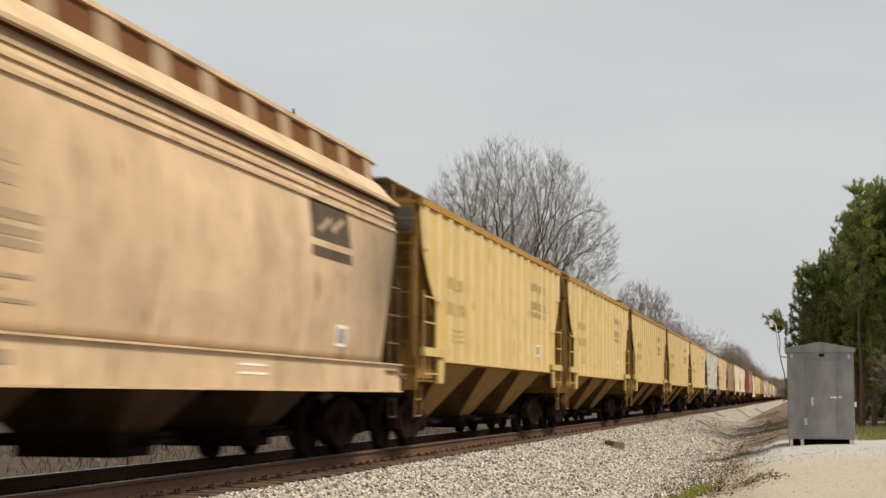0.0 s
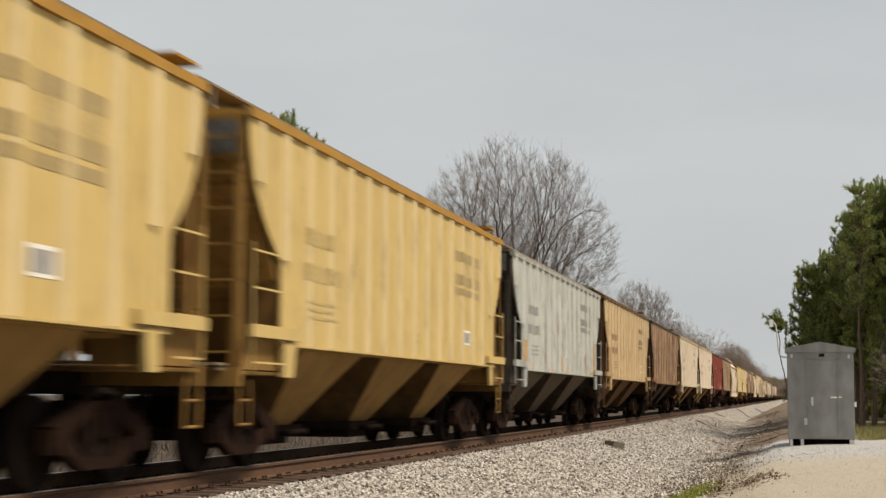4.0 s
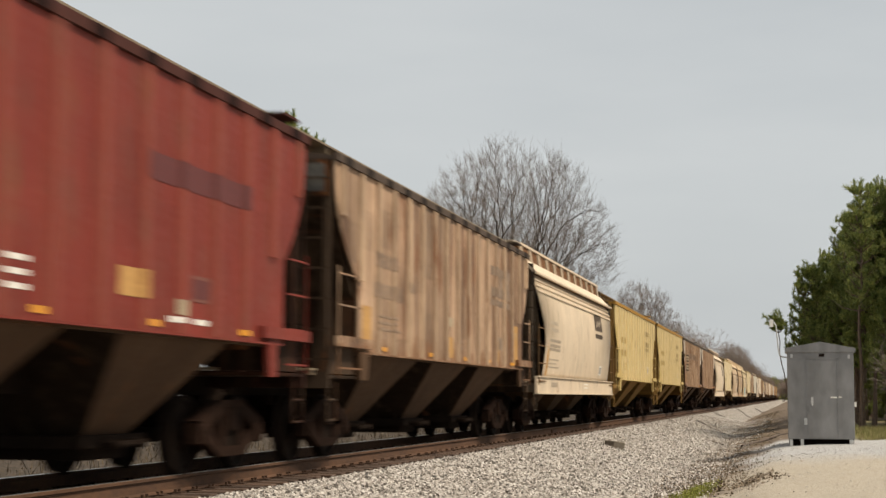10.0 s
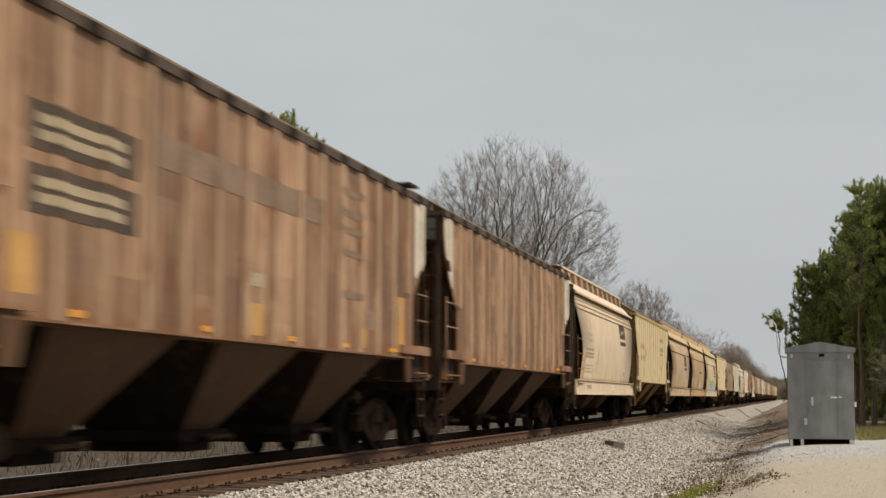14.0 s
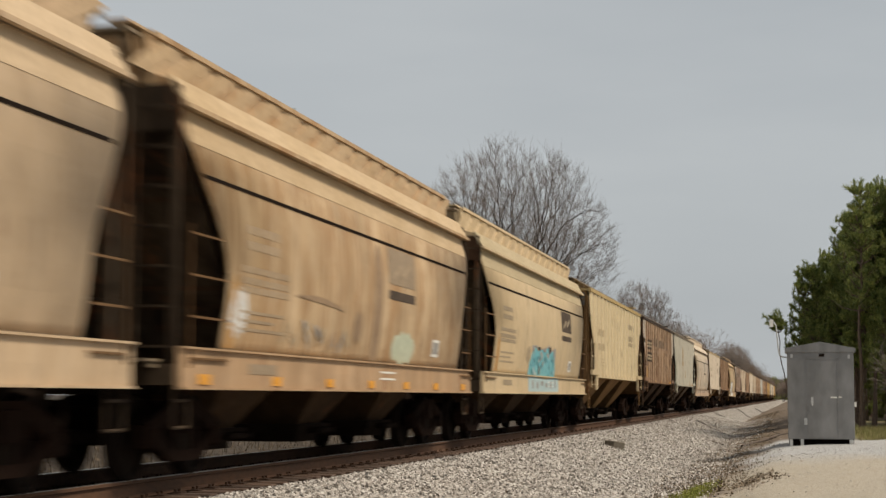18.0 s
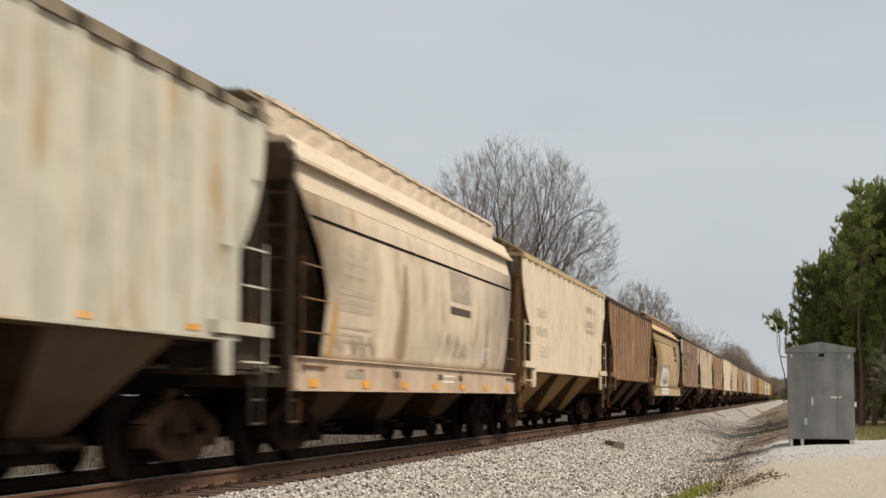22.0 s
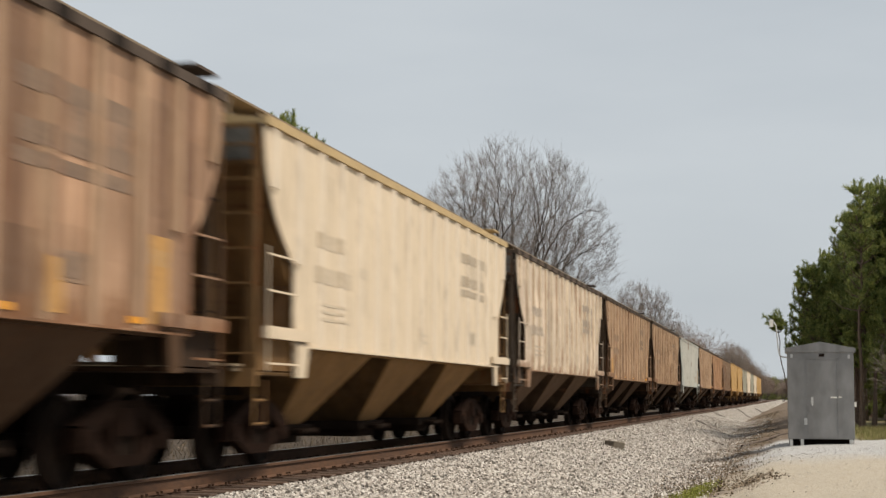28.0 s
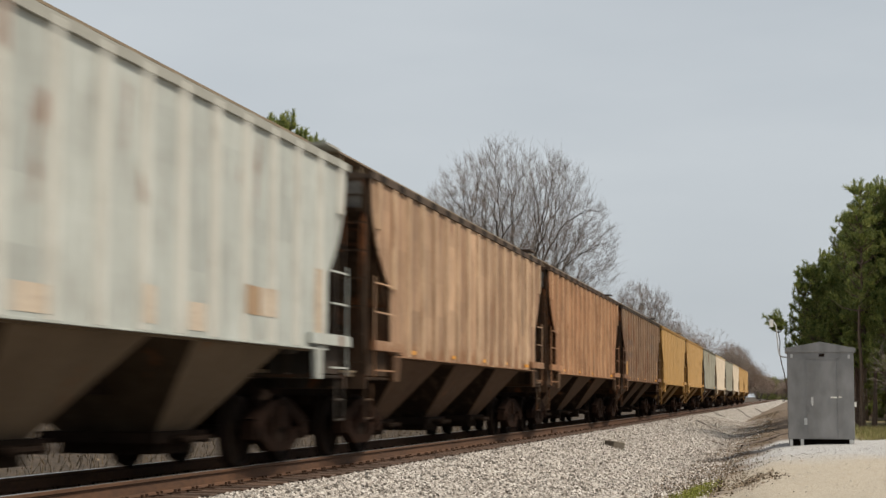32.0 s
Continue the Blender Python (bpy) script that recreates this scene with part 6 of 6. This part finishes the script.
        ob = from_lists("budding_leaf_cloud", v, f, M["buds"])
        ob.parent = t
    return tagged(t, label, "tree", "bare trees")


def pine(rng, height, label, low=0.25, reach=0.24, tufts=11, candles=8, stout=0.016):
    t = new("pine_tree")
    limb, need = ([], []), ([], [])
    p = Vector((0, 0, -0.2))
    n = 10
    line = []
    for i in range(n):
        q = p + Vector((rng.gauss(0, 0.05), rng.gauss(0, 0.05), height / n))
        tube_lists(*limb, p, q, stout * height * (1 - i / n) + 0.02, stout * height * (1 - (i + 1) / n) + 0.02, 7)
        line.append((p, q))
        p = q

    def tuft(c, way, size):
        for _ in range(14):
            d = (way * 0.95 + Vector((rng.gauss(0, 0.6), rng.gauss(0, 0.6), rng.gauss(0.1, 0.5)))).normalized()
            e = d.orthogonal().normalized()
            e = Matrix.Rotation(rng.uniform(0, math.tau), 3, d) @ e * 0.017
            b0 = len(need[0])
            need[0].extend([tuple(c + e), tuple(c - e), tuple(c + d * size)])
            need[1].append((b0, b0 + 1, b0 + 2))

    up = Vector((0, 0, 1))
    whorls = max(3, int(height * (1 - low) / 0.4))
    for i in range(whorls):
        u = low + (1 - low) * (i + 0.6 * rng.random()) / whorls
        a, b = line[min(n - 1, int(u * n))]
        o = a.lerp(b, u * n - int(u * n))
        first = rng.uniform(0, math.tau)
        for j in range(5):
            ang = first + j * math.tau / 5 + rng.gauss(0, 0.3)
            ln = height * reach * (1.06 - u) ** 0.7 * rng.uniform(0.4, 1.3) + 0.25
            lift = 0.05 + 0.6 * u + rng.gauss(0, 0.12)
            way = Vector((math.cos(ang), math.sin(ang), lift)).normalized()
            mid = o + way * (ln * 0.6)
            e = mid + (way + up * 0.5).normalized() * (ln * 0.45)
            tube_lists(*limb, o, mid, 0.03, 0.018, 3)
            tube_lists(*limb, mid, e, 0.018, 0.008, 3)
            for k in range(candles):
                tuft(e + up * (0.08 * k) + Vector((rng.gauss(0, 0.02), rng.gauss(0, 0.02), 0)), (up * 0.8 + way * 0.2).normalized(), rng.uniform(0.14, 0.22))
            for k in range(max(2, tufts // 4)):
                f = rng.uniform(0.3, 1.0)
                base = o.lerp(mid, f / 0.6) if f < 0.6 else mid.lerp(e, (f - 0.6) / 0.4)
                side = Vector((rng.gauss(0, 0.55), rng.gauss(0, 0.55), rng.uniform(0.2, 0.9))).normalized()
                twig_end = base + side * rng.uniform(0.25, 0.6)
                tube_lists(*limb, base, twig_end, 0.01, 0.006, 3)
                for q in range(5):
                    tuft(base.lerp(twig_end, 0.35 + 0.65 * q / 4), (side + up * 0.5).normalized(), rng.uniform(0.17, 0.3))
    for k in range(4):
        tuft(p + Vector((0, 0, 0.05 * k)), Vector((0, 0, 1)), 0.3)
    for name, store, m in (("trunk", limb, M["pine_bark"]), ("crown", need, M["needles"])):
        ob = from_lists(name, [tuple(v) for v in store[0]], store[1], m)
        ob.parent = t
    return tagged(t, label, "tree", "pine trees")


def place(tree, x, y, size=1.0, turn=0.0, copy=True):
    s = tree.scale[0]
    m = pose(x, y, ground_z(x, y), 0, 0, turn)
    if not copy:
        tree.matrix_basis = m @ Matrix.Diagonal((s * size, s * size, s * size, 1))
        return tree
    c = copy_thing(tree, m)
    c.scale = (s * size,) * 3
    return c


rng = random.Random(7)
oak = dome_tree(rng, (0.5, 0, 9.0), (6.7, 5.5, 7.9), 6200, "large leafless tree with a wide grey crown", 0.0052)
place(oak, -17.6, 97, 1.0, 0, False)
dome = dome_tree(rng, (0, 0, 7.0), (3.8, 3.8, 5.2), 1900, "leafless grey-brown tree with a rounded, budding crown", 0.0068, 6)
place(dome, -14.2, 152, 1.0, 0, False)
ash = bare_tree(rng, 12.0, 4, 0.38, "leafless grey-brown tree with fine budding twigs", 5, 0.009, 9)
place(ash, -13.2, 165, 0.85, 0, False)
shrub_tree = bare_tree(rng, 7.0, 4, 0.5, "slender leafless sapling with grey twigs", 4, 0.006)
place(shrub_tree, 5.0, 61, 0.6, 0, False)
for x, y, s, a in ((-12.4, 315, 1.0, 90), (-11.6, 320, 0.95, 200), (-11.6, 330, 1.0, 10), (-17.0, 158, 0.85, 30)):
    place(dome, x, y, s, a)
for x, y, s, a in ((-13.4, 322, 1.1, 200), (-12.0, 330, 0.95, 310), (-14.0, 335, 1.1, 80), (-11.6, 325, 0.9, 160), (-12.0, 330, 1.0, 20), (-11.0, 345, 1.0, 250), (-13.4, 420, 1.1, 190), (-4, 560, 0.8, 70), (3, 620, 1.0, 120), (-1.5, 700, 1.0, 300),
                   (6, 480, 0.8, 10), (-7, 820, 1.2, 240), (-13, 760, 1.2, 100), (-20, 650, 1.2, 50), (10, 800, 1.4, 170), (-2, 900, 1.3, 20), (-22.3, 60, 1.05, 45), (-16, 500, 1.2, 80), (-13, 620, 1.1, 10), (-17, 740, 1.3, 60), (-20, 1000, 1.4, 15), (-14, 1040, 1.3, 75), (-9, 1080, 1.4, 135), (-4, 1010, 1.5, 195), (-17, 1120, 1.6, 255), (-11, 1150, 1.5, 315), (-24, 1060, 1.5, 40), (-7, 1200, 1.7, 100)):
    place(ash, x, y, s, a)
loblolly = pine(rng, 10.5, "dense dark green pine with upright shoots", 0.3, 0.22, 22)
place(loblolly, 3.9, 69, 0.94, 0, False)
young_pine = pine(rng, 8.0, "bushy green young pine", 0.4, 0.2, 26)
place(young_pine, 0.95, 71, 0.84, 0, False)
slim_pine = pine(rng, 5.2, "slim young pine with a small tuft of needles", 0.87, 0.045, 4, 1, 0.003)
slim_pine.matrix_basis = pose(0.05, 82, ground_z(0.05, 82), 0, -7.5, 0)
for x, y, s, a in ((2.7, 72, 0.9, 70), (4.9, 68, 1.05, 150), (5.9, 72, 1.08, 20), (7.2, 69, 1.1, 95), (8.5, 66, 1.05, 300), (9.8, 72, 1.1, 40), (3.3, 80, 1.0, 120), (5.0, 80, 1.1, 210), (6.8, 80, 1.15, 0), (9, 82, 1.2, 10), (12, 70, 1.1, 60), (1.9, 84, 0.85, 200), (4.2, 90, 1.1, 10), (7.5, 92, 1.2, 77)):
    place(loblolly, x, y, 0.98 * s, a)
for x, y, s, a in ((1.7, 70, 0.94, 50), (1.2, 76, 0.85, 20), (2.3, 68, 0.85, 200), (0.2, 78, 0.75, 100), (3.2, 66, 0.8, 310), (1.0, 83, 0.9, 10), (2.4, 77, 0.95, 150)):
    place(young_pine, x + 0.4, y, s, a)
for x, y, s, a in ((-19, 980, 0.9, 0), (-15.5, 1000, 1.0, 60), (-12, 985, 0.85, 120), (-8.5, 995, 0.8, 200)):
    place(loblolly, x, y, s, a)
for x, y, s, a in ((-19.95, 60, 1.15, 0), (-18.9, 60.5, 1.09, 140), (-17.9, 61, 1.0, 220)):
    place(loblolly, x, y, s, a)
bush = pine(rng, 4.2, "low dark evergreen undergrowth", 0.02, 0.42, 22)
place(bush, 6.5, 84, 1.0, 0, False)
for i in range(15):
    place(bush, 1.6 + 0.75 * i + rng.random() * 0.4, 78 + rng.random() * 16, 0.75 + 0.4 * rng.random(), rng.random() * 360)
for i in range(16):
    place(bush, -17 + 1.75 * i, 760 + rng.random() * 160, 1.5 + 1.0 * rng.random(), rng.random() * 360)
pole_pine = pine(rng, 9.6, "tall slender pine with a bare trunk under a thin crown", 0.5, 0.13, 8, 4, 0.007)
place(pole_pine, 2.5, 66.5, 1.0, 0, False)
for i in range(13):
    place(pole_pine, 2.2 + 0.36 * i + 0.2 * rng.random(), 64.5 + rng.random() * 9, 0.85 + 0.2 * rng.random(), rng.random() * 360)
for i in range(6):
    x = 2.2 + rng.random() * 6
    place(shrub_tree, x, 56 + rng.random() * 9, 0.3 + 0.4 * rng.random(), rng.random() * 360)
for i in range(10):
    place(shrub_tree, -14 - rng.random() * 8, 22 + rng.random() * 40, 0.25 + 0.2 * rng.random(), rng.random() * 360)


# ---- small things on the ground ----
def blades(name, count, area, size, material, label, kind_word, seed):
    g = np.random.default_rng(seed)
    v, f = [], []
    for _ in range(count):
        x, y = area(g)
        z = ground_z(x, y)
        h, a = g.uniform(*size), g.uniform(0, math.tau)
        dx, dy = 0.012 * math.cos(a), 0.012 * math.sin(a)
        lx, ly = g.normal(0, 0.4) * h, g.normal(0, 0.4) * h
        b0 = len(v)
        v += [(x - dx, y - dy, z - 0.01), (x + dx, y + dy, z - 0.01), (x + lx, y + ly, z + h)]
        f.append((b0, b0 + 1, b0 + 2))
    return tagged(from_lists(name, v, f, material), label, kind_word, "", "stuff")


blades("grass_strip", 14000, lambda g: (g.uniform(1.8, 9), g.uniform(48, 64)), (0.06, 0.22), M["grass"], "short green and straw grass beside the gravel pad", "grass", 3)
blades("ditch_grass", 9000, lambda g: (g.normal(-1.7, 0.5), 26 + 100 * g.random() ** 1.4), (0.01, 0.06), M["straw"], "dry matted grass along the ditch", "grass", 5)
blades("verge_grass", 9000, lambda g: (g.uniform(-21, -12.4), 18 + 50 * g.random()), (0.08, 0.4), M["brush"], "dark dead grass and brush beyond the track", "grass", 11)
blades("moss_patch", 16000, lambda g: (g.normal(-1.75, 0.15), g.normal(27.2, 1.3)), (0.015, 0.05), M["moss"], "bright yellow-green moss patch in the ditch", "moss", 6)


def litter_places(r, count):
    x, y = r.uniform(-30, -12.4, count), r.uniform(18, 90, count)
    return np.stack([x, y, [ground_z(a, b) for a, b in zip(x, y)]], -1)


def ditch_places(r, count):
    x, y = r.normal(-1.9, 0.5, count), 24 + 110 * r.random(count) ** 1.4
    return np.stack([x, y, [max(ground_z(a, b), bed_z(a, b) if a < -2.2 else -9) for a, b in zip(x, y)]], -1)


tagged(scatter("leaf_litter", 9000, litter_places, (0.02, 0.05), M["leaves"], 0.25, 8), "brown and grey fallen leaves", "leaf litter", "", "stuff")
tagged(scatter("ditch_litter", 7000, ditch_places, (0.012, 0.04), M["leaves"], 0.25, 9), "brown fallen leaves and bark in the ditch", "leaf litter", "", "stuff")


def pad_litter_places(r, count):
    x, y = r.normal(-0.85, 0.28, count), r.normal(27.2, 0.9, count)
    return np.stack([x, y, [ground_z(a, b) for a, b in zip(x, y)]], -1)


tagged(scatter("pad_litter", 900, pad_litter_places, (0.012, 0.035), M["leaves"], 0.2, 12), "brown leaves blown onto the edge of the pad", "leaf litter", "", "stuff")


def lying_branch(x0, y0, x1, y1, r, seed):
    g = random.Random(seed)
    bm = bmesh.new()
    height = lambda x, y: max(ground_z(x, y), bed_z(x, y) if x < -2.2 else -9)
    a = Vector((x0, y0, height(x0, y0) + r * 0.8))
    for i in range(1, 7):
        t = i / 6
        x, y = x0 + (x1 - x0) * t + g.gauss(0, 0.05), y0 + (y1 - y0) * t + g.gauss(0, 0.2)
        b = Vector((x, y, height(x, y) + r * 0.8))
        rod(bm, a, b, r * (1.1 - 0.6 * (t - 1 / 6)), r * (1.1 - 0.6 * t), 6)
        if i % 2:
            rod(bm, b, b + Vector((g.gauss(0, 0.2), g.gauss(0, 0.5), 0.06)), r * 0.4, r * 0.15, 4)
        a = b
    return tagged(link_mesh("fallen_branch", bm, M["deadwood"]), "dark dead branch lying on the ballast slope", "branch", "fallen branches")


for i, q in enumerate(((-6.82, 182.6, -3.38, 123.3, 0.035), (-5.84, 118.9, -4.68, 110.0, 0.03), (-5.12, 86.1, -2.75, 70.5, 0.035), (-3.31, 60.9, -2.42, 59.4, 0.03), (-4.61, 191.8, -3.15, 166.4, 0.04), (-1.73, 53.3, -0.21, 57.4, 0.05), (-6.15, 79.3, -5.41, 75.2, 0.03))):
    lying_branch(*q, i)

bm = boxes((-0.16, 0.16, -0.5, 0.5, -0.12, 0.10))
bmesh.ops.bevel(bm, geom=list(bm.edges), offset=0.02, segments=1, affect="EDGES")
block = tagged(link_mesh("concrete_block", bm, M["concrete"]), "weathered brown concrete block on the ballast slope", "block")
block.matrix_basis = pose(-4.75, 43.0, bed_z(-4.75, 43.0) + 0.06, 0, 8, 20)

bm = bmesh.new()
rod(bm, (0, 0, -0.3), (0, 0, 0.75), 0.03, 0.028, 8)
box(bm, -0.05, 0.05, -0.012, 0.012, 0.55, 0.73)
post = tagged(link_mesh("marker_post", bm, M["deadwood"]), "thin dark marker post on the far side of the track", "post")
post.location = (-12.6, 29.0, -0.6)


# ---- what moves ----
def motions():
    times = [4.0 * k for k in range(9)]
    for i, car in enumerate(cars):
        y = 0.5 * (GAP[i] + GAP[i + 1])
        walk(car, [(t, pose(TRACK, y - gone(t), 0)) for t in times])
        for o in car.children_recursive:
            if not o.name.startswith("wheelset"):
                continue
            base = y + o.parent.location.y + o.location.y
            ticks = [k for k in range(int(END * FPS) + 1) if 9.0 < base - gone(k / FPS) < 72.0]
            if len(ticks) < 2:
                continue
            x, v, z = o.location
            turn = lambda k: math.degrees((gone(k / FPS) - gone(ticks[0] / FPS)) / 0.4572)
            rows = [(k / FPS, pose(x, v, z, turn(k))) for k in ticks]
            if ticks[0] > 0:
                rows.insert(0, (0.0, pose(x, v, z)))
            if ticks[-1] < END * FPS:
                rows.append((END, pose(x, v, z, turn(ticks[-1]))))
            walk(o, rows)


motions()
